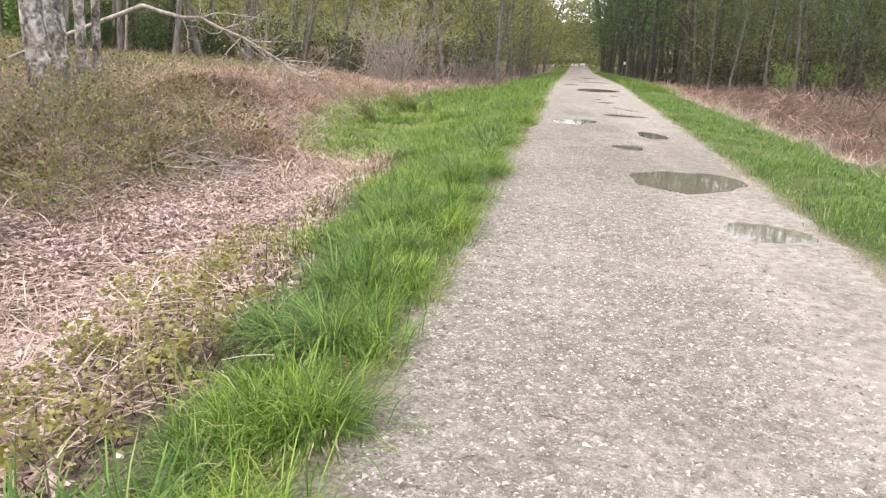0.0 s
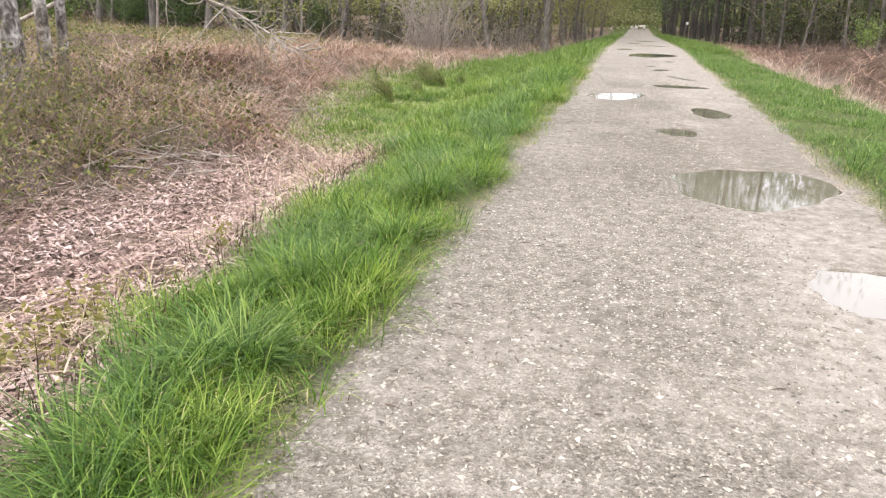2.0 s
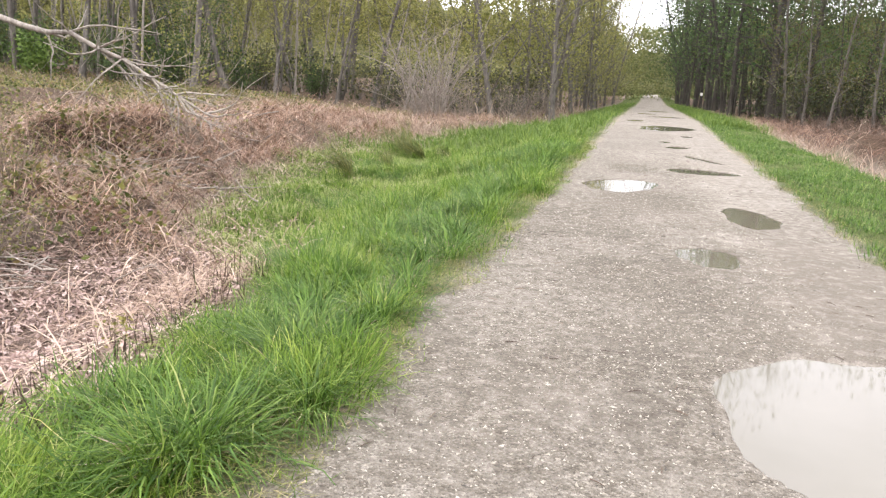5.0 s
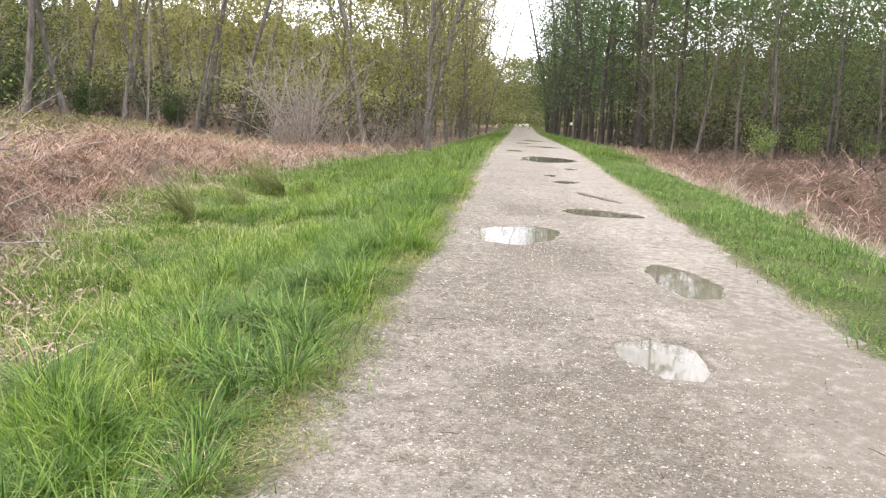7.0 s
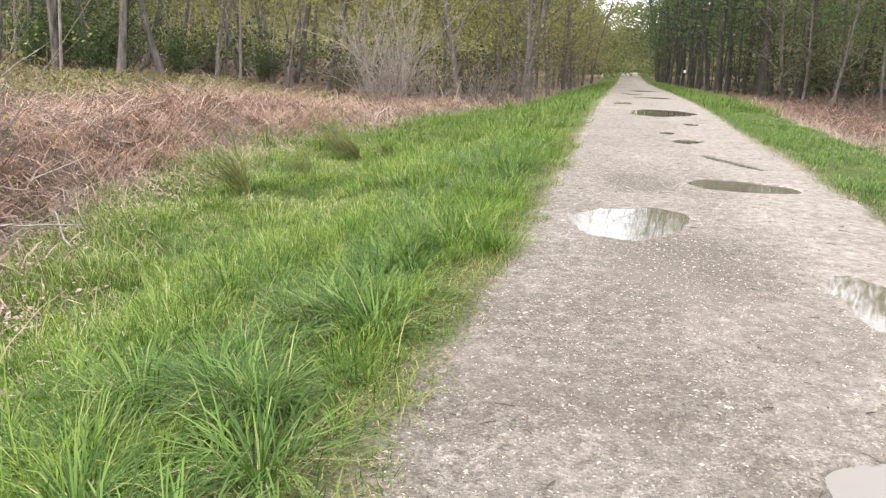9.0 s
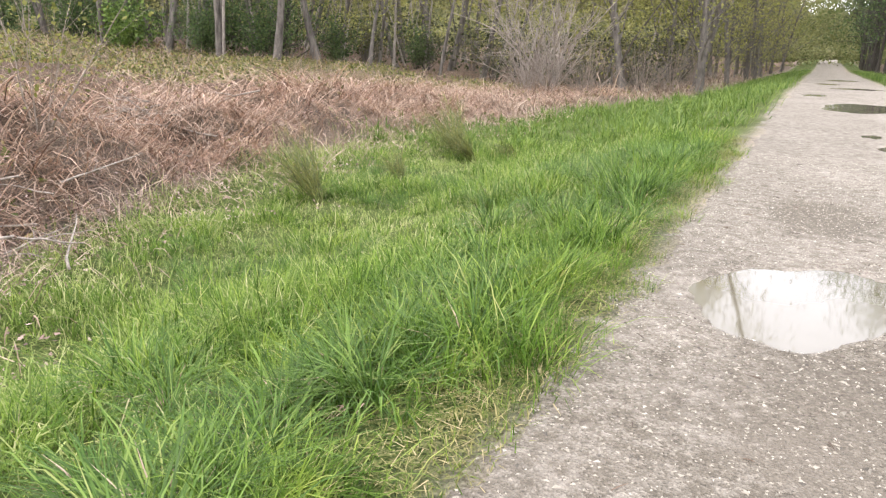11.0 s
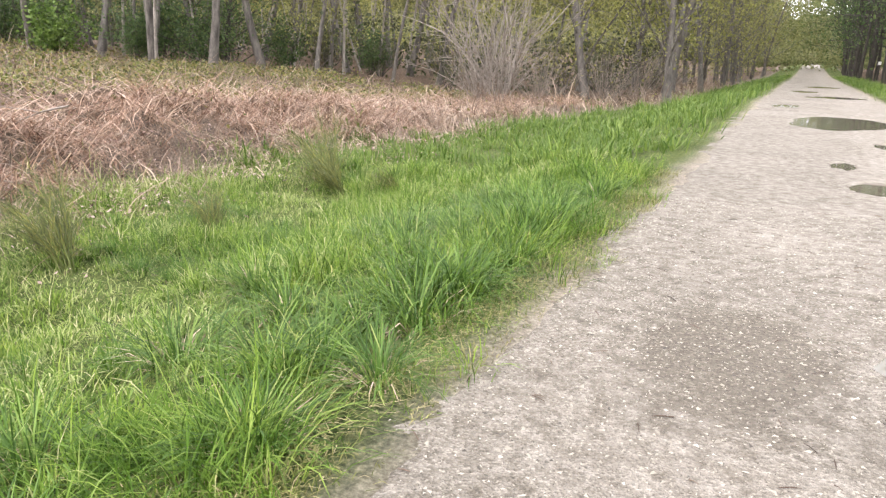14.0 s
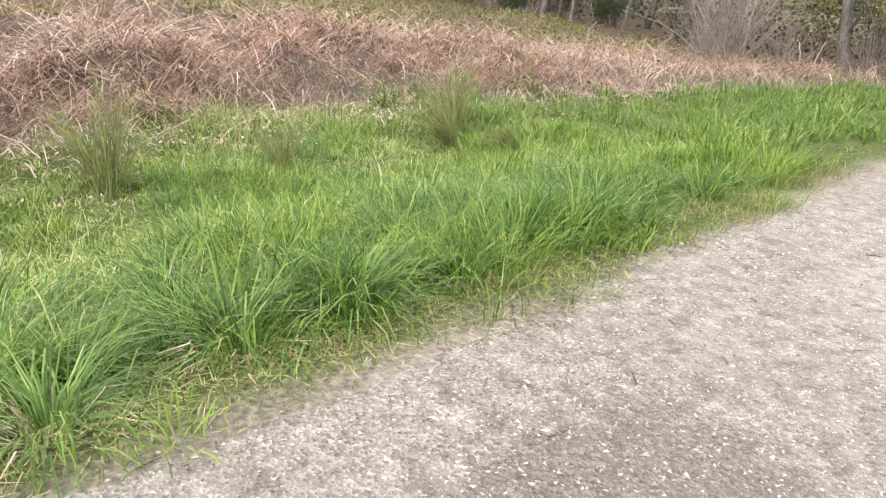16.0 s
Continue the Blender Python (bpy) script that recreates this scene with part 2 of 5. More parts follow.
def bark_material(name, dark, light, scale=6, streak=0.25):
    m, n, l, b = material(name)
    tc = n.new("ShaderNodeTexCoord")
    mp = n.new("ShaderNodeMapping")
    mp.inputs["Scale"].default_value = (1, 1, streak)
    l.new(tc.outputs["Object"], mp.inputs["Vector"])
    a = noise_node(n, l, scale, 5, 0.65, mp.outputs["Vector"])
    fine = noise_node(n, l, scale * 7, 4, 0.6, mp.outputs["Vector"])
    r = ramp(n, [(0.32, dark), (0.66, light)])
    l.new(a.outputs["Fac"], r.inputs["Fac"])
    rf = ramp(n, [(0.3, (0.6, 0.6, 0.6)), (0.65, (1, 1, 1))])
    l.new(fine.outputs["Fac"], rf.inputs["Fac"])
    l.new(mix_rgb(n, l, 1.0, r.outputs["Color"], rf.outputs["Color"], "MULTIPLY"), b.inputs["Base Color"])
    b.inputs["Roughness"].default_value = 0.85
    bump(n, l, b, fine.outputs["Fac"], 0.6, 0.01)
    return m


def birch_material():
    m, n, l, b = material("birch_bark")
    tc = n.new("ShaderNodeTexCoord")
    mp = n.new("ShaderNodeMapping")
    mp.inputs["Scale"].default_value = (1.2, 1.2, 0.9)
    l.new(tc.outputs["Object"], mp.inputs["Vector"])
    a = noise_node(n, l, 4.5, 7, 0.68, mp.outputs["Vector"], 0.4)
    big = noise_node(n, l, 1.6, 3, 0.5, tc.outputs["Object"])
    r = ramp(n, [(0.38, (0.035, 0.03, 0.026)), (0.46, (0.13, 0.115, 0.10)), (0.53, (0.30, 0.285, 0.265)), (0.64, (0.58, 0.57, 0.55))])
    l.new(a.outputs["Fac"], r.inputs["Fac"])
    rb = ramp(n, [(0.4, (0.55, 0.5, 0.45)), (0.62, (1, 1, 1))])
    l.new(big.outputs["Fac"], rb.inputs["Fac"])
    l.new(mix_rgb(n, l, 1.0, r.outputs["Color"], rb.outputs["Color"], "MULTIPLY"), b.inputs["Base Color"])
    b.inputs["Roughness"].default_value = 0.7
    bump(n, l, b, a.outputs["Fac"], 0.5, 0.01)
    return m


def road_material():
    m, n, l, b = material("packed_gravel")
    geo = n.new("ShaderNodeNewGeometry")
    pos = geo.outputs["Position"]
    vor = n.new("ShaderNodeTexVoronoi")
    vor.inputs["Scale"].default_value = 76
    l.new(pos, vor.inputs["Vector"])
    sep = n.new("ShaderNodeSeparateColor")
    l.new(vor.outputs["Color"], sep.inputs["Color"])
    stones = ramp(n, [(0.0, (0.13, 0.118, 0.096)), (0.2, (0.25, 0.229, 0.19)), (0.65, (0.325, 0.30, 0.255)), (1.0, (0.53, 0.50, 0.44))])
    vor2 = n.new("ShaderNodeTexVoronoi")
    vor2.inputs["Scale"].default_value = 135
    l.new(pos, vor2.inputs["Vector"])
    sep2 = n.new("ShaderNodeSeparateColor")
    l.new(vor2.outputs["Color"], sep2.inputs["Color"])
    pickm = n.new("ShaderNodeMix")
    pickm.inputs["Factor"].default_value = 0.3
    l.new(sep.outputs["Red"], pickm.inputs["A"])
    l.new(sep2.outputs["Red"], pickm.inputs["B"])
    stretch = n.new("ShaderNodeMapRange")
    stretch.inputs["From Min"].default_value, stretch.inputs["From Max"].default_value = 0.12, 0.88
    l.new(pickm.outputs["Result"], stretch.inputs["Value"])
    l.new(stretch.outputs["Result"], stones.inputs["Fac"])
    dust = noise_node(n, l, 0.8, 4, 0.55, pos)
    dirt = ramp(n, [(0.33, (0.205, 0.187, 0.16)), (0.5, (0.275, 0.254, 0.22)), (0.66, (0.37, 0.345, 0.302))])
    l.new(dust.outputs["Fac"], dirt.inputs["Fac"])
    patch = noise_node(n, l, 1.7, 3, 0.5, pos)
    pr = ramp(n, [(0.35, (0.55, 0.55, 0.55)), (0.65, (0.95, 0.95, 0.95))])
    l.new(patch.outputs["Fac"], pr.inputs["Fac"])
    col = mix_rgb(n, l, pr.outputs["Color"], dirt.outputs["Color"], stones.outputs["Color"])
    # pale dried mud, smooth, where the wheels do not run
    mud = n.new("ShaderNodeAttribute")
    mud.attribute_name = "mud"
    mudn = noise_node(n, l, 1.3, 4, 0.5, pos)
    madd = n.new("ShaderNodeMath")
    madd.operation = "MULTIPLY"
    l.new(mudn.outputs["Fac"], madd.inputs[0])
    l.new(mud.outputs["Fac"], madd.inputs[1])
    mr = ramp(n, [(0.1, (0, 0, 0)), (0.8, (0.74, 0.74, 0.74))])
    l.new(madd.outputs["Value"], mr.inputs["Fac"])
    col = mix_rgb(n, l, mr.outputs["Color"], col, (0.50, 0.466, 0.414))
    # damp, darker soil: round puddles (kept in the mesh) and in loose patches
    at = n.new("ShaderNodeAttribute")
    at.attribute_name = "damp"
    fine = noise_node(n, l, 9, 4, 0.65, pos)
    add = n.new("ShaderNodeMath")
    add.operation = "MULTIPLY_ADD"
    l.new(fine.outputs["Fac"], add.inputs[0])
    add.inputs[1].default_value = 0.8
    l.new(at.outputs["Fac"], add.inputs[2])
    dr = ramp(n, [(0.62, (0, 0, 0)), (1.0, (1, 1, 1))])
    l.new(add.outputs["Value"], dr.inputs["Fac"])
    wet = mix_rgb(n, l, 1.0, col, (0.45, 0.43, 0.40), "MULTIPLY")
    col = mix_rgb(n, l, dr.outputs["Color"], col, wet)
    l.new(col, b.inputs["Base Color"])
    b.inputs["Roughness"].default_value = 0.9
    b.inputs["Specular IOR Level"].default_value = 0.25
    bump(n, l, b, vor.outputs["Distance"], 1.0, 0.016)
    return m


def ground_material():
    m, n, l, b = material("verge_soil")
    geo = n.new("ShaderNodeNewGeometry")
    pos = geo.outputs["Position"]
    at = n.new("ShaderNodeAttribute")
    at.attribute_name = "cover"
    sep = n.new("ShaderNodeSeparateColor")
    l.new(at.outputs["Color"], sep.inputs["Color"])
    f1 = noise_node(n, l, 34, 8, 0.72, pos)
    f2 = noise_node(n, l, 1.4, 4, 0.6, pos)
    soil = ramp(n, [(0.36, (0.20, 0.175, 0.14)), (0.5, (0.34, 0.30, 0.25)), (0.64, (0.52, 0.47, 0.40))])
    l.new(f1.outputs["Fac"], soil.inputs["Fac"])
    turf = ramp(n, [(0.36, (0.03, 0.048, 0.014)), (0.48, (0.075, 0.115, 0.03)), (0.57, (0.15, 0.175, 0.055)), (0.68, (0.34, 0.30, 0.17))])
    l.new(f1.outputs["Fac"], turf.inputs["Fac"])
    litter = ramp(n, [(0.34, (0.05, 0.036, 0.029)), (0.5, (0.16, 0.118, 0.096)), (0.66, (0.36, 0.275, 0.23))])
    l.new(f1.outputs["Fac"], litter.inputs["Fac"])
    brush = ramp(n, [(0.34, (0.03, 0.021, 0.015)), (0.5, (0.11, 0.078, 0.055)), (0.68, (0.27, 0.195, 0.14))])
    l.new(f1.outputs["Fac"], brush.inputs["Fac"])
    col = mix_rgb(n, l, sep.outputs["Red"], soil.outputs["Color"], turf.outputs["Color"])
    col = mix_rgb(n, l, sep.outputs["Green"], col, litter.outputs["Color"])
    col = mix_rgb(n, l, sep.outputs["Blue"], col, brush.outputs["Color"])
    pr = ramp(n, [(0.35, (0.75, 0.75, 0.75)), (0.65, (1.1, 1.08, 1.05))])
    l.new(f2.outputs["Fac"], pr.inputs["Fac"])
    l.new(mix_rgb(n, l, 1.0, col, pr.outputs["Color"], "MULTIPLY"), b.inputs["Base Color"])
    b.inputs["Roughness"].default_value = 0.95
    b.inputs["Specular IOR Level"].default_value = 0.15
    bump(n, l, b, f1.outputs["Fac"], 1.0, 0.06)
    return m


def water_material():
    m, n, l, b = material("muddy_water")
    geo = n.new("ShaderNodeNewGeometry")
    f = noise_node(n, l, 1.3, 3, 0.5, geo.outputs["Position"])
    r = ramp(n, [(0.3, (0.108, 0.098, 0.068)), (0.7, (0.132, 0.122, 0.092))])
    l.new(f.outputs["Fac"], r.inputs["Fac"])
    l.new(r.outputs["Color"], b.inputs["Base Color"])
    b.inputs["Roughness"].default_value = 0.04
    b.inputs["IOR"].default_value = 1.68
    fine = noise_node(n, l, 7, 2, 0.5, geo.outputs["Position"])
    bump(n, l, b, fine.outputs["Fac"], 0.02, 0.01)
    return m


def stone_material():
    m, n, l, b = material("loose_stone")
    geo = n.new("ShaderNodeNewGeometry")
    r = ramp(n, [(0.0, (0.08, 0.073, 0.062)), (0.22, (0.19, 0.175, 0.145)), (0.5, (0.30, 0.277, 0.23)), (0.85, (0.42, 0.39, 0.325)), (1.0, (0.54, 0.51, 0.44))])
    l.new(geo.outputs["Random Per Island"], r.inputs["Fac"])
    f = noise_node(n, l, 160, 3, 0.6, geo.outputs["Position"])
    rf = ramp(n, [(0.3, (0.8, 0.8, 0.8)), (0.7, (1, 1, 1))])
    l.new(f.outputs["Fac"], rf.inputs["Fac"])
    l.new(mix_rgb(n, l, 1.0, r.outputs["Color"], rf.outputs["Color"], "MULTIPLY"), b.inputs["Base Color"])
    b.inputs["Roughness"].default_value = 0.85
    return m


M_ROAD, M_GROUND, M_WATER, M_STONE, M_BIRCH = road_material(), ground_material(), water_material(), stone_material(), birch_material()
M_GRASS = blade_material("spring_grass", [(0.0, (0.05, 0.09, 0.012)), (0.3, (0.12, 0.21, 0.032)), (0.75, (0.24, 0.35, 0.066)), (0.95, (0.36, 0.44, 0.12)), (1.0, (0.55, 0.50, 0.27))], 0.42, 0.55, 0.9, (0.72, 0.84, 0.64), 0.16, (0.46, 0.58, 0.42))
M_TUSSOCK = blade_material("tussock_grass", [(0.0, (0.035, 0.075, 0.014)), (0.5, (0.10, 0.19, 0.036)), (0.9, (0.21, 0.315, 0.07)), (1.0, (0.40, 0.42, 0.16))], 0.36, 0.45, 1.5, (0.75, 0.86, 0.74), 0.25)
M_GRASS_FAR = blade_material("far_grass", [(0.0, (0.065, 0.13, 0.02)), (0.6, (0.14, 0.215, 0.045)), (1.0, (0.23, 0.31, 0.075))], 0.4, 0.5, 0.5, (0.8, 0.85, 0.7))
M_PALE_GRASS = blade_material("pale_grass", [(0.0, (0.13, 0.185, 0.05)), (0.5, (0.31, 0.39, 0.13)), (0.85, (0.46, 0.50, 0.22)), (1.0, (0.62, 0.56, 0.36))], 0.35, 0.6, 0.9, (0.8, 0.85, 0.75), 0.1)
M_WORN = blade_material("trampled_blade", [(0.0, (0.10, 0.12, 0.035)), (0.5, (0.21, 0.22, 0.07)), (0.8, (0.34, 0.31, 0.14)), (1.0, (0.50, 0.42, 0.26))], 0.25, 0.5, 1.5, (0.85, 0.85, 0.75))
M_STRAW = blade_material("dead_straw", [(0.0, (0.17, 0.12, 0.085)), (0.35, (0.34, 0.25, 0.19)), (0.75, (0.50, 0.39, 0.31)), (1.0, (0.64, 0.53, 0.42))], 0.15, 0.6, 0.9, (0.82, 0.76, 0.72))
M_LITTER = blade_material("dead_leaf", [(0.0, (0.09, 0.062, 0.048)), (0.35, (0.26, 0.185, 0.16)), (0.7, (0.44, 0.335, 0.30)), (1.0, (0.66, 0.54, 0.50))], 0.15, 0.65, 0.8, (0.85, 0.78, 0.75))
M_BRACKEN = blade_material("dead_bracken", [(0.0, (0.085, 0.046, 0.032)), (0.3, (0.26, 0.155, 0.11)), (0.7, (0.46, 0.31, 0.225)), (1.0, (0.72, 0.57, 0.45))], 0.2, 0.6, 0.9, (0.7, 0.63, 0.55))
M_RUST = blade_material("rusty_bracken", [(0.0, (0.06, 0.033, 0.023)), (0.3, (0.165, 0.096, 0.068)), (0.7, (0.30, 0.19, 0.14)), (1.0, (0.50, 0.365, 0.275))], 0.15, 0.6, 0.8, (0.5, 0.42, 0.36))
M_CANE = blade_material("bramble_cane", [(0.0, (0.085, 0.058, 0.045)), (0.4, (0.22, 0.16, 0.115)), (0.8, (0.40, 0.32, 0.25)), (1.0, (0.55, 0.47, 0.38))], 0.0, 0.6, 0.5, (0.75, 0.7, 0.6))
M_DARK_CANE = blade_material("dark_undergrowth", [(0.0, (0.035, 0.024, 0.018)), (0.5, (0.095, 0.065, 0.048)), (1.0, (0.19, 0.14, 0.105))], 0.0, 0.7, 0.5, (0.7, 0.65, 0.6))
M_BRAMBLE = blade_material("bramble_leaf", [(0.0, (0.055, 0.08, 0.02)), (0.4, (0.15, 0.175, 0.045)), (0.75, (0.27, 0.275, 0.085)), (1.0, (0.34, 0.25, 0.12))], 0.3, 0.5, 0.5, (0.58, 0.55, 0.46))
M_LEAF_GOLD = blade_material("young_leaf_gold", [(0.0, (0.13, 0.135, 0.04)), (0.5, (0.25, 0.245, 0.075)), (1.0, (0.39, 0.37, 0.135))], 0.45, 0.5, 0.12, (0.75, 0.82, 0.68))
# distance haze is put into this leaf colour: duller and flatter than gold
M_LEAF_HAZE = blade_material("hazed_far_leaf", [(0.0, (0.12, 0.14, 0.05)), (0.5, (0.20, 0.22, 0.085)), (1.0, (0.31, 0.31, 0.14))], 0.45, 0.5, 0.12, (0.8, 0.85, 0.75))
M_LEAF_GREEN = blade_material("young_leaf_green", [(0.0, (0.045, 0.085, 0.03)), (0.5, (0.085, 0.14, 0.05)), (1.0, (0.15, 0.20, 0.07))], 0.45, 0.5, 0.1, (0.7, 0.75, 0.65))
M_LEAF_OLIVE = blade_material("young_leaf_olive", [(0.0, (0.07, 0.075, 0.025)), (0.5, (0.13, 0.13, 0.04)), (1.0, (0.21, 0.18, 0.06))], 0.4, 0.5, 0.15, (0.65, 0.7, 0.6))
# shade under the trees is put into this darker leaf colour
M_LEAF_SHADED = blade_material("shade_darkened_leaf", [(0.0, (0.03, 0.04, 0.018)), (0.5, (0.06, 0.075, 0.03)), (1.0, (0.10, 0.10, 0.045))], 0.3, 0.5, 0.2, (0.7, 0.7, 0.6))
M_LEAF_IVY = blade_material("evergreen_leaf", [(0.0, (0.06, 0.11, 0.022)), (0.5, (0.12, 0.20, 0.04)), (1.0, (0.20, 0.28, 0.07))], 0.35, 0.45, 0.5, (0.75, 0.8, 0.65))
M_LEAF_BRIGHT = blade_material("fresh_shrub_leaf", [(0.0, (0.12, 0.20, 0.04)), (0.5, (0.21, 0.31, 0.07)), (1.0, (0.30, 0.38, 0.11))], 0.45, 0.45, 0.5, (0.8, 0.85, 0.7))
M_BROOM = blade_material("broom_stem", [(0.0, (0.04, 0.055, 0.014)), (0.6, (0.11, 0.135, 0.032)), (1.0, (0.29, 0.27, 0.07))], 0.1, 0.55, 1.0, (0.8, 0.8, 0.7))
M_BARK = bark_material("grey_bark", (0.05, 0.045, 0.038), (0.21, 0.19, 0.165))
M_BARK_PALE = bark_material("pale_bark", (0.16, 0.14, 0.12), (0.42, 0.38, 0.33))
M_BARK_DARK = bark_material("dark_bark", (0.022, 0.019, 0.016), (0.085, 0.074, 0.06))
M_TWIG_PALE = bark_material("pale_twig", (0.17, 0.145, 0.12), (0.42, 0.37, 0.315), 9)
M_TWIG = bark_material("bare_twig", (0.15, 0.12, 0.095), (0.36, 0.31, 0.26), 9)
M_CANE_WOOD = bark_material("cane_wood", (0.10, 0.075, 0.06), (0.38, 0.30, 0.235), 9)
M_DEADWOOD = bark_material("bleached_deadwood", (0.17, 0.145, 0.12), (0.48, 0.43, 0.37), 9)

# ---------------------------------------------------------------- ground, road, puddles
def spaced(dense_from, dense_to, step, far, growth=1.25):
    mid = np.arange(dense_from, dense_to + 1e-6, step)
    hi, lo, s = [dense_to], [dense_from], step
    while hi[-1] < far[1]:
        s *= growth
        hi.append(hi[-1] + s)
    s = step
    while lo[-1] > far[0]:
        s *= growth
        lo.append(lo[-1] - s)
    return np.concatenate([np.array(lo[:0:-1]), mid, np.array(hi[1:])])


def grid_faces(nx, ny):
    i, j = np.meshgrid(np.arange(nx - 1), np.arange(ny - 1), indexing="ij")
    a = (i * ny + j).ravel()
    return np.stack([a, a + ny, a + ny + 1, a + 1], 1)


def cover_of(x, y):
    """How far a place is grass, leaf litter or bramble, each 0 to 1."""
    wob = (fbm(x, y, 1.6, 31) - 0.5) * 1.3 + (vnoise(x, y, 0.4, 32) - 0.5) * 0.35
    lg, rg = left_grass(y), right_grass(y)
    grass = np.where(x < 0, smooth(-0.35, 0.25, x - lg + wob * 0.6), smooth(-0.3, 0.3, rg - x + wob * 0.6))
    grass = grass * smooth(1.62, 2.0, np.abs(x - 0.07) + wob * 0.25)
    hollow = smooth(-9.0, -7.2, x + wob) * smooth(17.0, 14.5, y + wob) * (x < 0)
    litter = (1 - grass) * hollow * smooth(-0.2, 0.5, lg - x + wob)
    litter = np.maximum(litter, (1 - grass) * 0.8 * np.exp(-((x - lg + 0.5) / 0.7) ** 2) * (x < 0))
    brush = np.where(x < 0, smooth(-0.2, 0.8, lg - x + wob), smooth(-0.2, 0.6, x - rg + wob)) * (1 - litter) * (1 - grass)
    return grass, litter, brush


def build_ground():
    xs = spaced(-13.0, 7.0, 0.16, (-1500, 1500))
    ys = spaced(0.0, 42.0, 0.18, (-1200, 2500))
    X, Y = np.meshgrid(xs, ys, indexing="ij")
    ob = solid("ground", np.stack([X, Y, ground_z(X, Y)], -1), grid_faces(len(xs), len(ys)), M_GROUND, True)
    g, li, br = cover_of(X.ravel(), Y.ravel())
    at = ob.data.color_attributes.new("cover", "FLOAT_COLOR", "POINT")
    at.data.foreach_set("color", np.stack([g, li, br, np.ones_like(g)], 1).astype(np.float32).ravel())
    tagged(ob, "soil of the verges with turf, dead leaves and brown undergrowth", "ground", kind="structure")


def build_road():
    xs = np.arange(-2.3, 2.41, 0.07)
    ys = np.concatenate([np.arange(-6, 1.5, 0.3), np.arange(1.5, 24, 0.07), np.arange(24, 40, 0.14), np.arange(40, 70, 0.4), np.arange(70, 420, 4.0)])
    X, Y = np.meshgrid(xs, ys, indexing="ij")
    ob = solid("road", np.stack([X, Y, road_z(X, Y)], -1), grid_faces(len(xs), len(ys)), M_ROAD, True)
    x, y = X.ravel(), Y.ravel()
    rim = np.clip(1 - np.abs(puddle_depth(x, y) + 0.03) * 4.5, 0, 1) * 0.55
    rim = np.maximum(rim, smooth(0, 0.2, puddle_depth(x, y)))
    blot = 1.5 * np.exp(-(((x + 0.62) / 0.25) ** 2 + ((y - 21.4) / 0.46) ** 2)) * (0.35 + 1.1 * smooth(0.35, 0.6, fbm(x, y, 0.3, 27))) + 0.3 * np.exp(-(((x + 0.3) / 0.5) ** 2 + ((y - 17.3) / 0.9) ** 2))
    lane = np.exp(-((x - 0.75 - (fbm(x, y, 3.0, 29) - 0.5) * 0.8) / 0.32) ** 2) * (0.4 + 0.6 * smooth(0.35, 0.6, fbm(x, y, 0.9, 30)))
    mud = 0.25 + 0.8 * lane + 0.95 * smooth(0.2, 1.2, x + (fbm(x, y, 1.8, 25) - 0.5) * 1.4) + 0.5 * smooth(0.5, 0.7, fbm(x, y, 1.5, 26)) + 0.15 * smooth(6, 11, y) + 0.5 * smooth(20, 32, y)
    am = ob.data.attributes.new("mud", "FLOAT", "POINT")
    am.data.foreach_set("value", np.clip(mud, 0, 1.5).astype(np.float32))
    at = ob.data.attributes.new("damp", "FLOAT", "POINT")
    at.data.foreach_set("value", np.clip(rim + blot + 0.12 * smooth(8.5, 12, y) * smooth(19, 14, y) * smooth(0.3, 0.6, fbm(x, y, 1.3, 28)), 0, 1).astype(np.float32))
    tagged(ob, "straight pale gravel path with potholes and damp patches", "path", kind="structure")


def build_puddles():
    for k, (cx, cy, a, b, turn) in enumerate(PUDDLES):
        ang = np.linspace(0, 2 * math.pi, 48, endpoint=False)
        ring = np.stack([np.cos(ang) * a * 1.22, np.sin(ang) * b * 1.22], 1)
        c, s = math.cos(radians(turn)), math.sin(radians(turn))
        verts = [(0, 0, 0)] + [(u * c - v * s, u * s + v * c, float(fall(cy + u * s + v * c) - fall(cy))) for u, v in ring]
        faces = [(0, 1 + j, 1 + (j + 1) % 48) for j in range(48)]
        ob = solid("puddle", verts, faces, M_WATER, True)
        ob.location = (cx, cy, WATER_Z + float(fall(cy)))
        size = "broad" if a > 0.7 else "small" if a < 0.3 else "oval"
        tagged(ob, size + " puddle of muddy brown water in a pothole of the path", "puddle", group="puddles on the path", kind="structure")


build_ground()
build_road()
build_puddles()
rng = np.random.default_rng(4)


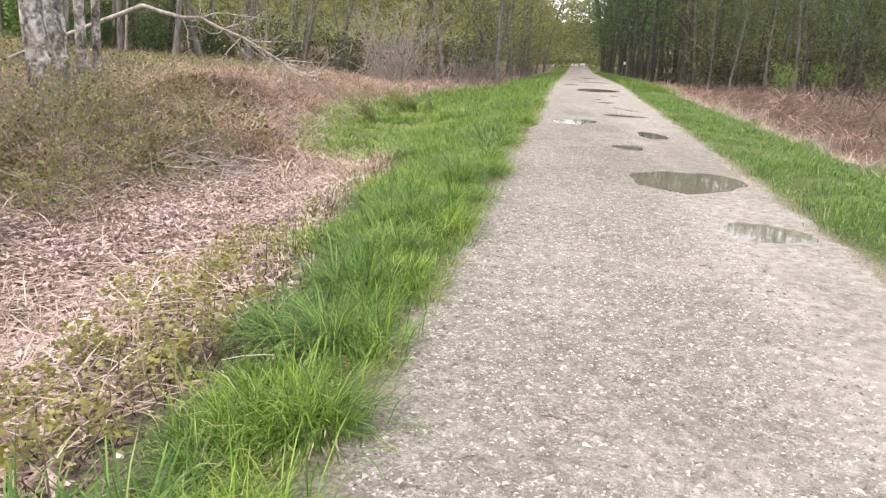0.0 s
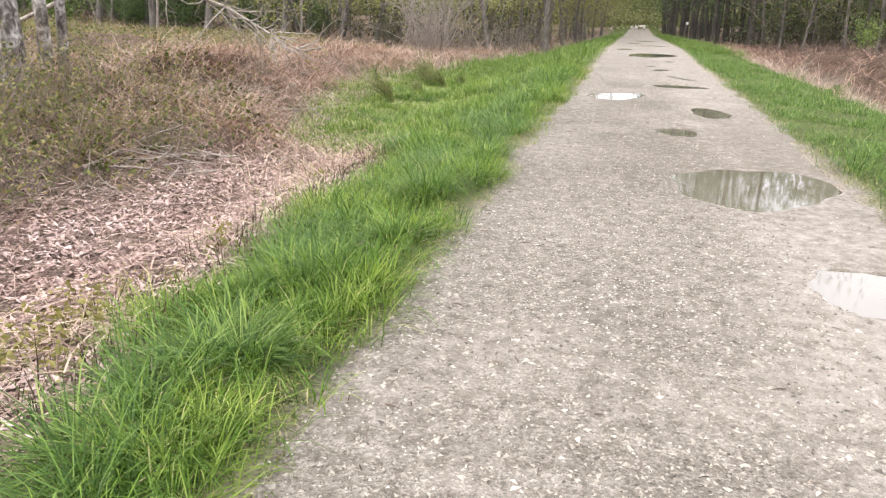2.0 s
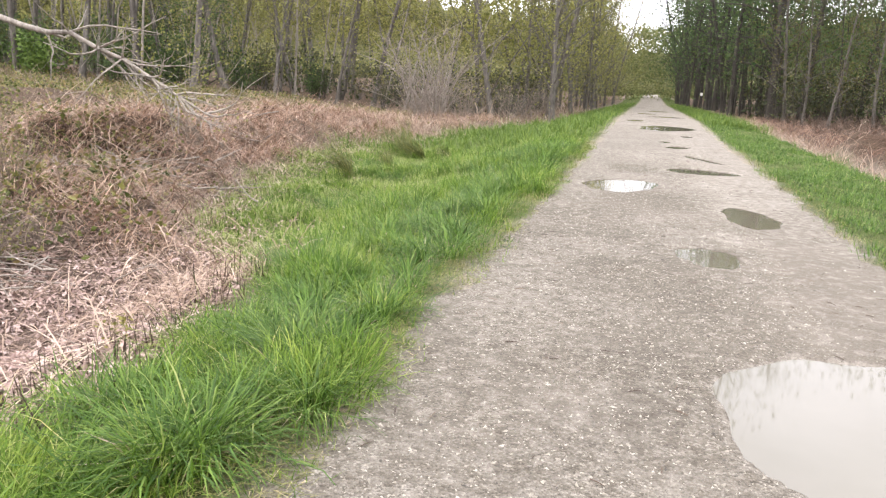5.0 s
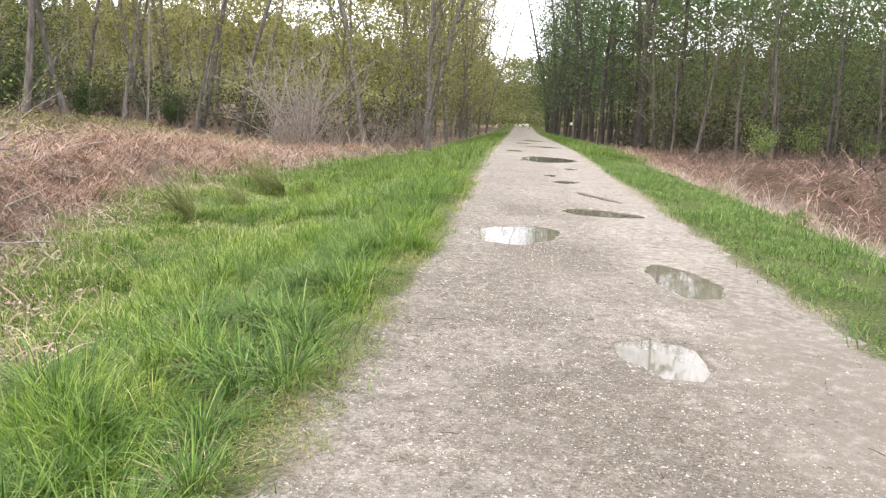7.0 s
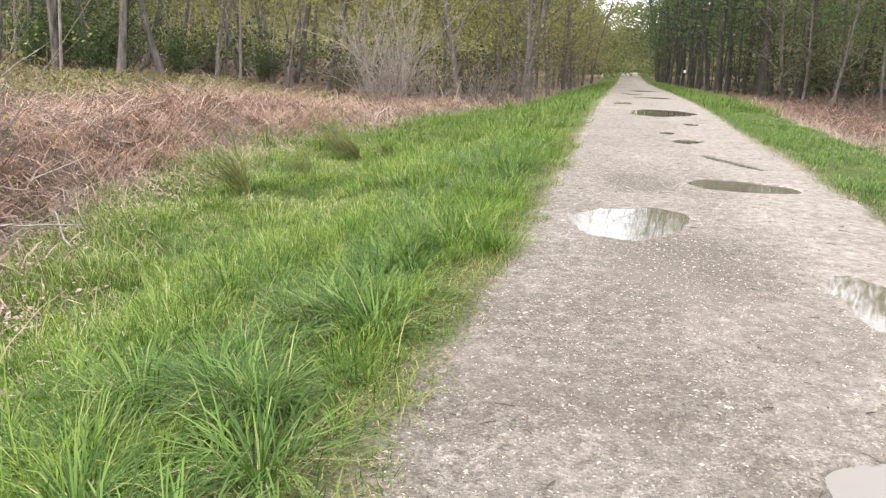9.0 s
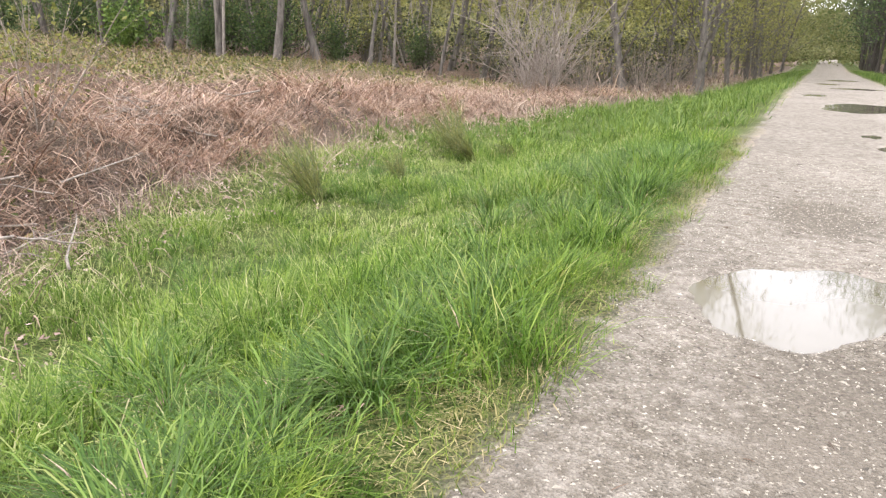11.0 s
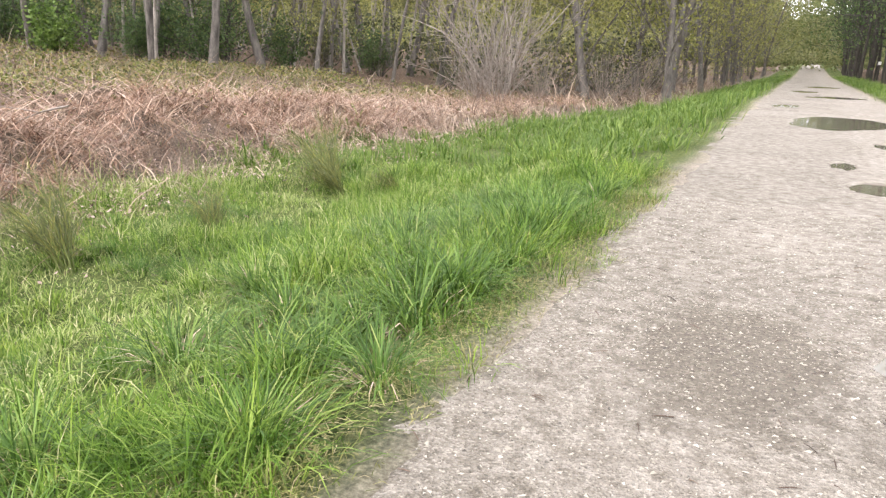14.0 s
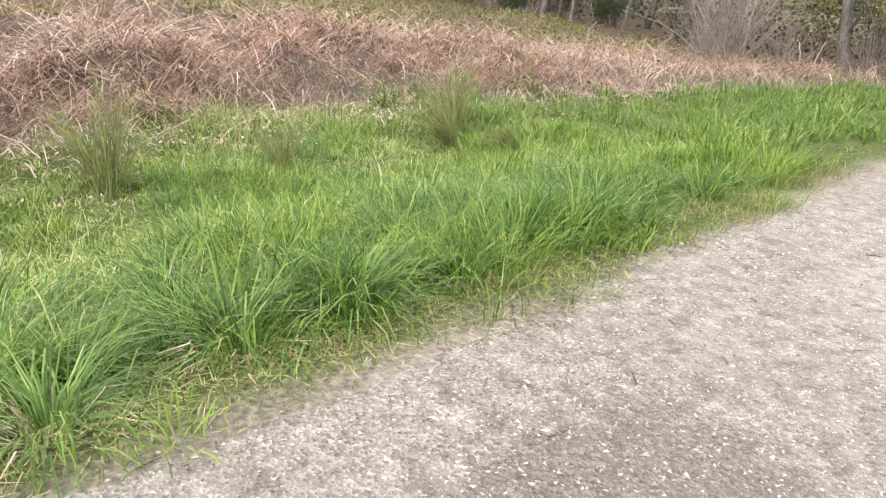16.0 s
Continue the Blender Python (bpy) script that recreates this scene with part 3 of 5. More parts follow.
def build_gravel():
    n = 76000
    y = 1.6 + (25.5 - 1.6) * rng.random(n) ** 1.1
    x = np.where(rng.random(n) < 0.8, rng.uniform(-1.85, 0.9, n), rng.uniform(-1.85, 1.9, n))
    p = puddle_depth(x, y)
    want = 0.08 + 0.2 * smooth(10, 6, y) + 0.6 * smooth(0.45, 0.62, fbm(x, y, 0.9, 41)) + 1.3 * (np.abs(p + 0.08) < 0.1) + 0.4 * smooth(-1.1, -1.5, x)
    keep = (rng.random(n) < want) & (p <= 0.04)
    x, y = x[keep], y[keep]
    n = len(x)
    size = rng.uniform(0.0035, 0.009, n) * (1 - 0.3 * smooth(6, 11, y)) * (1 + 0.7 * (rng.random(n) < 0.03 + 0.10 * (np.abs(puddle_depth(x, y) + 0.06) < 0.1)))
    z = road_z(x, y) + size * 0.25
    chip = np.array([(1.3, -0.5, -0.4), (0.0, 1.0, -0.4), (-1.3, -0.5, -0.4), (0.15, 0.05, 1)], float)
    v = chip[None] * (1 + 0.3 * rng.normal(size=(n, 4, 1))) * size[:, None, None] * np.array([1.2, 1.0, 0.6])
    ang = rng.uniform(0, 6.28, n)
    ca, sa = np.cos(ang)[:, None], np.sin(ang)[:, None]
    v = np.stack([v[..., 0] * ca - v[..., 1] * sa, v[..., 0] * sa + v[..., 1] * ca, v[..., 2]], -1) + np.stack([x, y, z], 1)[:, None]
    tri = np.array([(0, 1, 3), (1, 2, 3), (2, 0, 3)])
    f = (np.arange(n)[:, None, None] * 4 + tri[None]).reshape(-1, 3)
    tagged(solid("gravel", v.reshape(-1, 3), f, M_STONE), "loose grey and buff gravel strewn over the path", "gravel", kind="stuff")


build_gravel()


def build_twig_bits():
    """Short dark scraps of twig strewn over the gravel."""
    n = 520
    x, y = rng.uniform(-1.75, 1.7, n), rng.uniform(2, 26, n)
    keep = puddle_depth(x, y) <= 0
    parts = []
    for px, py in zip(x[keep], y[keep]):
        a, ln, r0 = rng.uniform(0, 6.28), rng.uniform(0.012, 0.045), rng.uniform(0.0015, 0.0032)
        d = np.array([math.cos(a), math.sin(a), 0.0]) * ln
        p = np.array([px, py, float(road_z(px, py)) + r0 + 0.002])
        parts.append(tube([p - d, p + d * 0.1 + np.array([0, 0, 0.003]), p + d], [r0, r0, r0 * 0.5], 4))
    v, f = gather(parts)
    tagged(solid("twig_bits", v, f, M_DARK_CANE), "dark scraps of twig lying on the gravel", "twigs", kind="stuff")


build_twig_bits()


# ---------------------------------------------------------------- grass
def place_at(x, y, turn=0.0, size=1.0):
    return pose(x, y, float(ground_z(x, y)), 0, 0, turn) @ Matrix.Scale(size, 4)


def tufts(name, label, centres, per, length, width, mat, spread=0.09, splay=0.55, segs=3, arch=(0.5, 2.1)):
    """Tussocks: blades that rise from a knot and arch outwards."""
    n = len(centres) * per
    c = np.repeat(centres, per, axis=0)
    lush = (0.62 + 0.75 * smooth(0.34, 0.64, fbm(centres[:, 0], centres[:, 1], 0.8, 51))) * (0.72 + 0.42 * smooth(0.4, 0.68, vnoise(centres[:, 0], centres[:, 1], 0.42, 58)))
    scale = np.repeat(rng.lognormal(0, 0.25, len(centres)) * lush, per)
    head = rng.uniform(0, 2 * math.pi, n)
    out = np.abs(rng.normal(size=n)) * spread * scale
    x, y = c[:, 0] + np.cos(head) * out, c[:, 1] + np.sin(head) * out
    # no blade roots in the trodden gravel
    side = np.where(x < 0.06, -1.0, 1.0)
    x = 0.06 + side * np.maximum(np.abs(x - 0.06), 1.6 + 0.12 * rng.random(n))
    base = np.stack([x, y, ground_z(x, y) - 0.01], 1)
    le = length * scale * rng.uniform(0.55, 1.15, n)
    rise = math.pi / 2 - np.abs(rng.normal(size=n)) * splay * 0.6 - 0.08
    droop = rng.uniform(*arch, n)
    v, f = ribbons(base, head + rng.normal(size=n) * 0.5, le, width * rng.uniform(0.7, 1.25, n), rise, droop, segs)
    return tagged(solid(name, v, f, mat), label, "grass", kind="stuff")


def scatter(count, x0, x1, y0, y1, mask, power=1.0):
    y = y0 + (y1 - y0) * rng.random(count) ** power
    x = rng.uniform(x0, x1, count)
    keep = rng.random(count) < mask(x, y)
    return np.stack([x[keep], y[keep]], 1)


def grass_mask(x, y):
    g = cover_of(x, y)[0]
    inner = smooth(0.0, 0.26, np.abs(x - 0.07) - 1.68 - 0.34 * smooth(12, 16, y) * (x < 0))
    return g * (0.12 + 0.88 * inner) * (0.10 + 0.90 * smooth(0.36, 0.54, fbm(x, y, 0.8, 51)))


near_left = scatter(8200, -3.4, -1.6, 0.9, 27, lambda x, y: grass_mask(x, y) * (0.06 + 0.94 * smooth(0.46, 0.6, vnoise(x, y, 0.42, 58))), 1.05)
tufts("verge_grass", "lush bright green spring grass on the verge beside the path", near_left, 31, 0.20, 0.0060, M_GRASS, 0.09, 0.75)
slope_left = scatter(15000, -10.6, -3.3, 6, 30, lambda x, y: grass_mask(x, y) * (0.2 + 0.8 * smooth(0.2, 2.2, x - left_grass(y) + (fbm(x, y, 0.9, 63) - 0.5) * 3.0)), 0.9)
tufts("slope_grass", "softer yellow-green grass on the slope below the verge", slope_left, 15, 0.23, 0.0075, M_GRASS, 0.13, 0.85, 2)
thin_left = scatter(12000, -11.0, -3.0, 8, 30, lambda x, y: smooth(-0.6, 0.2, x - left_grass(y)) * (0.6 + 0.4 * smooth(-3.2, -5.0, x)), 0.9)
tufts("thin_grass", "thin pale yellow-green grass low on the slope", thin_left, 9, 0.2, 0.009, M_PALE_GRASS, 0.14, 0.95, 2)
right_near = scatter(7000, 1.6, 5.4, 5, 40, grass_mask, 1.2)
tufts("verge_grass", "short green grass on the far verge of the path", right_near, 16, 0.15, 0.0075, M_TUSSOCK, 0.13, 0.95, 2)
far_grass = np.concatenate([scatter(5600, -10.2, -1.95, 28, 110, grass_mask, 1.5), scatter(2400, 2.15, 5.2, 40, 110, grass_mask, 1.5)])
tufts("far_verge_grass", "bright green grass strips running along the path into the distance", far_grass, 9, 0.30, 0.026, M_GRASS_FAR, 0.16, 0.55, 2)


def tussock_mesh(seed):
    r = np.random.default_rng(seed)
    n = 205
    head = r.uniform(0, 2 * math.pi, n)
    out = np.abs(r.normal(size=n)) * 0.085
    base = np.stack([np.cos(head) * out, np.sin(head) * out, np.full(n, -0.03)], 1)
    v, f = ribbons(base, head + r.normal(size=n) * 0.35, r.uniform(0.18, 0.42, n), r.uniform(0.0042, 0.0066, n), 1.5 - np.abs(r.normal(size=n)) * 0.55, r.uniform(0.8, 2.6, n), 3)
    root = new("grass_tussock")
    solid("blade_tuft", v, f, M_TUSSOCK, False, root)
    m = 36
    head = r.uniform(0, 2 * math.pi, m)
    base = np.stack([np.cos(head) * 0.06, np.sin(head) * 0.06, np.full(m, -0.02)], 1)
    v, f = ribbons(base, head, r.uniform(0.10, 0.26, m), r.uniform(0.004, 0.008, m), r.uniform(0.3, 1.0, m), r.uniform(0.8, 2.0, m), 2)
    solid("dead_thatch", v, f, M_STRAW, False, root, "straw-coloured dead blades")
    return tagged(root, "tall arching tussock of deep green grass beside the path", "grass tussock", group="tussocks along the verge")


tussocks = [tussock_mesh(900 + k) for k in range(7)]
wild = scatter(720, -4.2, -1.88, 1.4, 26, lambda x, y: smooth(-0.2, 0.3, x - left_grass(y)) * smooth(-1.88, -2.06, x + 0.2 * smooth(13, 16, y)) * (0.25 + 0.75 * smooth(0.4, 0.6, vnoise(x, y, 0.8, 61))) * (0.35 + 0.65 * smooth(-3.6, -2.8, x)))
slope_wild = scatter(420, -8.2, -4.0, 12, 27, lambda x, y: smooth(0.6, 1.6, x - left_grass(y)) * smooth(0.45, 0.65, vnoise(x, y, 1.3, 65)))
chosen = [(-1.78, 2.95), (-2.5, 6.9), (-1.85, 9.9), (-2.16, 18.8), (-2.45, 18.4), (-2.1, 22.4), (-2.02, 20.5), (-2.4, 6.1)]
for k, (x, y) in enumerate([*chosen, *map(tuple, wild), *map(tuple, slope_wild)]):
    m = place_at(x, y, k * 73.0, 1.2 if k < 8 else (0.65 if x > -4 else 0.5) + (0.65 if x > -4 else 0.3) * float(hash2(k, 3, 1)))
    if k < 7:
        tussocks[k].matrix_basis = m
    else:
        copy_thing(tussocks[k % 7], m)
worn = scatter(8000, -2.35, -1.62, 1.0, 27, lambda x, y: (0.25 + 0.75 * smooth(11, 16, y)) * smooth(0.2, 0.42, fbm(x, y, 0.5, 55)))
tufts("trampled_grass", "short yellowish trampled grass at the gravel's edge", worn, 5, 0.065, 0.006, M_WORN, 0.05, 1.3, 2)
def ground_blades(name, label, c, length, width, mat, rise, lift=0.0):
    """Single short blades and scraps close to the soil, one by one."""
    n = len(c)
    z = ground_z(c[:, 0], c[:, 1])
    on_road = np.abs(c[:, 0] - 0.06) < 2.2
    z = np.where(on_road, np.maximum(z, road_z(c[:, 0], c[:, 1])), z) + lift * rng.random(n)
    v, f = ribbons(np.column_stack([c, z]), rng.uniform(0, 6.28, n), length * rng.uniform(0.5, 1.4, n), width * rng.uniform(0.7, 1.4, n), rise * rng.random(n), rng.uniform(0, 0.6, n), 1)
    return tagged(solid(name, v, f, mat), label, "grass", kind="stuff")


def edge_of(x, y):
    return smooth(0.0, 0.25, np.abs(x - 0.06) - 1.62 + (fbm(x, y, 0.6, 57) - 0.5) * 0.7)


turf = scatter(95000, -4.6, -1.5, 0.8, 26, lambda x, y: edge_of(x, y) * smooth(-0.3, 0.2, x - left_grass(y)) * (0.3 + 0.7 * smooth(0.35, 0.6, fbm(x, y, 0.35, 59))))
ground_blades("short_turf", "short green turf between the tussocks", turf, 0.075, 0.0055, M_GRASS, 1.5)
scraps = scatter(95000, -3.0, -1.45, 0.8, 27, lambda x, y: edge_of(x, y) * (0.12 + 0.88 * np.exp(-((x + 1.9) / 0.28) ** 2)) * (0.2 + 0.8 * smooth(0.3, 0.55, fbm(x, y, 0.45, 60))))
ground_blades("dead_blades", "straw-coloured dead blades lying at the gravel's edge", scraps, 0.09, 0.0055, M_WORN, 0.35, 0.012)
right_scraps = scatter(26000, 1.6, 2.7, 5, 30, lambda x, y: edge_of(x, y) * np.exp(-((x - 1.9) / 0.2) ** 2) * smooth(0.36, 0.55, fbm(x, y, 0.45, 62)))
ground_blades("short_turf", "low worn turf at the far edge of the gravel", right_scraps, 0.08, 0.008, M_WORN, 1.0)
flecks = scatter(18000, -10.5, -4.0, 14, 32, lambda x, y: np.exp(-((x - left_grass(y) - 0.9) / 1.1) ** 2) * smooth(0.46, 0.6, fbm(x, y, 0.8, 56)))


# ---------------------------------------------------------------- dead leaves, straw, bracken, brambles
def litter_mask(x, y):
    return cover_of(x, y)[1]


def build_litter():
    c = scatter(64000, -9.2, -2.5, 1.0, 17, lambda x, y: litter_mask(x, y) * (0.3 + 0.7 * smooth(0.36, 0.55, fbm(x, y, 0.7, 57))), 1.1)
    z = ground_z(c[:, 0], c[:, 1]) + 0.01 + 0.06 * rng.random(len(c))
    v, f = leaves(np.column_stack([c, z]), rng.uniform(0.04, 0.12, len(c)), rng, 0.6, 0.42)
    tagged(solid("leaf_litter", v, f, M_LITTER), "pale pinkish dead leaves lying matted in the hollow", "leaf litter", kind="stuff")
    z = ground_z(flecks[:, 0], flecks[:, 1]) + 0.04 + 0.08 * rng.random(len(flecks))
    v, f = leaves(np.column_stack([flecks, z]), rng.uniform(0.03, 0.075, len(flecks)), rng, 0.6, 0.6)
    tagged(solid("fallen_leaves", v, f, M_LITTER), "pale fallen leaves scattered in the thin grass", "leaf litter", kind="stuff")


def build_straw(name, label, c, length, width, mat, lift, rise, segs=4, droop=0.5):
    n = len(c)
    z = ground_z(c[:, 0], c[:, 1]) + lift * rng.random(n)
    v, f = ribbons(np.column_stack([c, z]), rng.uniform(0, 6.28, n), length * rng.lognormal(0, 0.35, n), width * rng.uniform(0.6, 1.4, n), rise * rng.random(n), droop * rng.uniform(0.3, 1.6, n), segs, side=rng.uniform(0, 6.28, n))
    return tagged(solid(name, v, f, mat), label, "dead stalks", kind="stuff")


build_litter()
build_straw("dead_stalks", "bleached dead stalks lying flat over the leaf litter", scatter(14000, -9.2, -2.5, 1.0, 17.5, lambda x, y: litter_mask(x, y) * (0.3 + 0.7 * np.clip(smooth(-5.2, -3.9, x) + smooth(-6.9, -8.0, x) + smooth(8, 6, y), 0, 1)), 1.1), 0.5, 0.011, M_STRAW, 0.12, 0.3)
stub = scatter(6000, -4.8, -2.6, 1.5, 15, lambda x, y: smooth(-1.4, -0.2, x - left_grass(y)) * smooth(0.35, -0.1, x - left_grass(y)))
build_straw("stubble", "short dark broken stems at the border of the grass", stub, 0.17, 0.010, M_DARK_CANE, 0.0, 2.2, 2, 0.2)
dry_edge = scatter(36000, -11.5, -4.0, 12, 38, lambda x, y: np.exp(-((x - left_grass(y) + 0.8) / 1.3) ** 2))
build_straw("dry_grass", "straw-coloured dry grass between the green verge and the brambles", dry_edge, 0.42, 0.013, M_STRAW, 0.08, 1.2, 3, 1.7)
mat_leaves = scatter(26000, -11.5, -4.0, 15, 38, lambda x, y: np.exp(-((x - left_grass(y) + 0.2) / 1.1) ** 2) * (0.3 + 0.7 * smooth(0.4, 0.58, fbm(x, y, 0.7, 64))))
mat_leaves = np.column_stack([mat_leaves, ground_z(mat_leaves[:, 0], mat_leaves[:, 1]) + 0.02 + 0.08 * rng.random(len(mat_leaves))])
v, f = leaves(mat_leaves, rng.uniform(0.03, 0.085, len(mat_leaves)), rng, 0.6, 0.5)
tagged(solid("leaf_litter", v, f, M_LITTER), "pale dead leaves matted between the grass and the bracken", "leaf litter", kind="stuff")
dry_right = scatter(9000, 4.0, 6.2, 8, 50, lambda x, y: np.exp(-((x - right_grass(y)) / 0.45) ** 2))
far_dry = scatter(9000, -13, -2.6, 36, 80, lambda x, y: smooth(-4.5, -2.5, x - left_grass(y)) * smooth(0.5, -0.2, x - left_grass(y)), 1.3)
build_straw("dry_grass", "brown dry grass and stems under the row of trees", far_dry, 0.6, 0.03, M_CANE, 0.05, 1.5, 3, 1.6)
build_straw("dry_grass", "pale dry reeds between the grass and the bracken", dry_right, 0.36, 0.012, M_STRAW, 0.03, 1.6, 3, 1.2)


def brush_mask(x, y):
    return cover_of(x, y)[2]


def build_brush(name, label, c, length, width, mat, segs=4, droop=1.4, rise=0.8, lift=0.16, facing=math.pi):
    n = len(c)
    z = ground_z(c[:, 0], c[:, 1]) + lift * rng.random(n) ** 2 - 0.01
    v, f = ribbons(np.column_stack([c, z]), rng.uniform(-facing, facing, n), length * np.clip(rng.lognormal(0, 0.4, n), 0.4, 1.8), width * rng.uniform(0.6, 1.4, n), rise * rng.uniform(-0.3, 1.0, n), droop * rng.uniform(0.3, 1.3, n), segs, side=rng.uniform(0, 6.28, n))
    return tagged(solid(name, v, f, mat), label, "undergrowth", kind="stuff")


def rust(x, y):
    """Where the bracken is red-brown rather than overgrown with bramble leaves: a belt behind the verge."""
    return smooth(-15.5, -11.5, x) * smooth(11, 16, y) * (x < 0) + (x > 0)


lb = scatter(68000, -17, -4.5, 12, 48, lambda x, y: (0.12 + 0.88 * smooth(0.36, 0.52, fbm(x, y, 1.0, 74))) * brush_of(x, y) * (0.25 + 0.75 * rust(x, y)) * smooth(-17, -10, x + 3), 1.0)
build_brush("dead_bracken", "tangled reddish-brown dead bracken behind the verge", lb, 0.6, 0.015, M_BRACKEN, 3, lift=0.3)
lw = scatter(12000, -26, -4.5, 8, 50, brush_mask)
build_brush("bramble_canes", "arching bare bramble canes and dry stems", lw, 1.0, 0.013, M_CANE, 3, 2.4, 1.4)
front = scatter(46000, -12.5, -5, 15, 36, lambda x, y: smooth(0.02, 0.3, brush_of(x, y)) * (0.45 + 0.55 * smooth(0.35, 0.55, vnoise(x, y, 0.7, 80))))
build_brush("dead_bracken", "broken pinkish-brown bracken stems leaning at the front of the thicket", front, 0.45, 0.014, M_BRACKEN, 2, 1.5, 1.2, 0.2, 1.7)
pale = scatter(48000, -16, -4.8, 12, 44, lambda x, y: brush_of(x, y) * (0.2 + 0.8 * rust(x, y)) * smooth(0.38, 0.55, fbm(x, y, 1.5, 79)))
build_brush("dry_stems", "bleached dry stems lying over the bracken", pale, 0.75, 0.016, M_STRAW, 3, 1.3, lift=0.34)
rb = scatter(15000, 4.8, 9.0, 8, 62, lambda x, y: brush_mask(x, y) * smooth(8.6, 6.8, x))
build_brush("dead_bracken", "bank of rust-brown dead bracken beyond the far verge", rb, 0.6, 0.017, M_RUST, 3)


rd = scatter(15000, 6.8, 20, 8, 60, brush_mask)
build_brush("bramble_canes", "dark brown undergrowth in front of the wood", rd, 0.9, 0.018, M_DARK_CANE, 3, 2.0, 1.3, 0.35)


def build_bramble_leaves():
    c = np.concatenate([scatter(84000, -28, -7.0, 3, 52, lambda x, y: brush_mask(x, y) * (0.10 + 0.90 * (1 - rust(x, y))) * (0.15 + 0.85 * smooth(0.42, 0.58, fbm(x, y, 2.2, 77)))), scatter(16000, -12, -6.5, 3, 20, lambda x, y: brush_mask(x, y) * smooth(0.4, 0.6, fbm(x, y, 1.6, 78)))])
    z = ground_z(c[:, 0], c[:, 1]) + 0.03 + 0.3 * rng.random(len(c)) ** 1.5
    v, f = leaves(np.column_stack([c, z]), rng.uniform(0.06, 0.15, len(c)), rng, 0.3, 0.7)
    tagged(solid("bramble_leaves", v, f, M_BRAMBLE), "olive and bronze bramble leaves over the thicket", "undergrowth", kind="stuff")


build_bramble_leaves()
back = scatter(15000, -50, -24, 26, 50, brush_mask)
back_z = ground_z(back[:, 0], back[:, 1]) + 0.03 + 0.35 * rng.random(len(back)) ** 1.5
v, f = leaves(np.column_stack([back, back_z]), rng.uniform(0.08, 0.2, len(back)), rng, 0.3, 0.7)
tagged(solid("bramble_leaves", v, f, M_BRAMBLE), "olive bramble leaves far back in the field", "undergrowth", kind="stuff")
back_canes = scatter(6000, -50, -24, 26, 50, brush_mask)
build_brush("bramble_canes", "dry bramble canes far back in the field", back_canes, 0.9, 0.022, M_CANE, 3, 2.0, 1.3)
near_canes = scatter(11000, -12, -6.8, 3, 17, lambda x, y: brush_mask(x, y))
build_brush("bramble_canes", "low thicket of grey-brown bramble canes beside the hollow", near_canes, 0.75, 0.010, M_CANE, 4, 2.0)


# ---------------------------------------------------------------- trees and shrubs
def branch_line(start, direction, length, bend, steps, r):
    pts, d = [np.array(start, float)], np.array(direction, float)
    for _ in range(steps):
        d = d + r.normal(size=3) * bend
        d /= np.linalg.norm(d)
        pts.append(pts[-1] + d * length / steps)
    return np.array(pts)


def tree(label, seed, height, radius, limbs, leaf_count, leaf_size, crown_from, reach, bark, leaf, lean=0.03, leaf_spread=0.45, up=0.5):
    """A forest tree: tapered trunk, limbs with twigs, and a loose crown of single leaves."""
    r = np.random.default_rng(seed)
    root = new("tree")
    trunk_pts = branch_line((0, 0, -0.3), (r.normal() * lean, r.normal() * lean, 1), height, 0.035, 9, r)
    rad = radius * (1 - np.linspace(0, 1, 10) ** 1.3 * 0.88)
    rad[0] *= 1.35
    wood = [tube(trunk_pts, rad, 6)]
    spots = []
    for k in range(limbs):
        h = crown_from + (0.97 - crown_from) * (k + r.random()) / limbs
        pos = np.array([np.interp(h * 9, np.arange(10), trunk_pts[:, i]) for i in range(3)])
        a = k * 2.4 + r.random()
        ln = reach * (1.15 - 0.75 * h) * r.uniform(0.7, 1.3)
        line = branch_line(pos, (math.cos(a), math.sin(a), up + 0.5 * r.random()), ln, 0.16, 4, r)
        wood.append(tube(line, radius * 0.28 * (1.1 - h) * np.linspace(1, 0.25, 5) + 0.008, 3))
        spots += list(line[1:])
        for _ in range(2):
            j = r.integers(1, 4)
            d2 = r.normal(size=3) + np.array([math.cos(a), math.sin(a), 0.3])
            tw = branch_line(line[j], d2 / np.linalg.norm(d2), ln * r.uniform(0.3, 0.6), 0.2, 2, r)
            wood.append(tube(tw, np.array([0.014, 0.01, 0.005]), 3))
            spots += list(tw[1:])
    v, f = gather(wood)
    solid("trunk", v, f, bark, True, root)
    spots = np.array(spots)
    pick = spots[r.integers(0, len(spots), leaf_count)] + r.normal(size=(leaf_count, 3)) * leaf_spread
    v, f = leaves(pick, r.uniform(0.6, 1.3, leaf_count) * leaf_size, r, 0.2, 0.7)
    solid("crown", v, f, leaf, False, root)
    return tagged(root, label, "tree", group="trees of the wood")


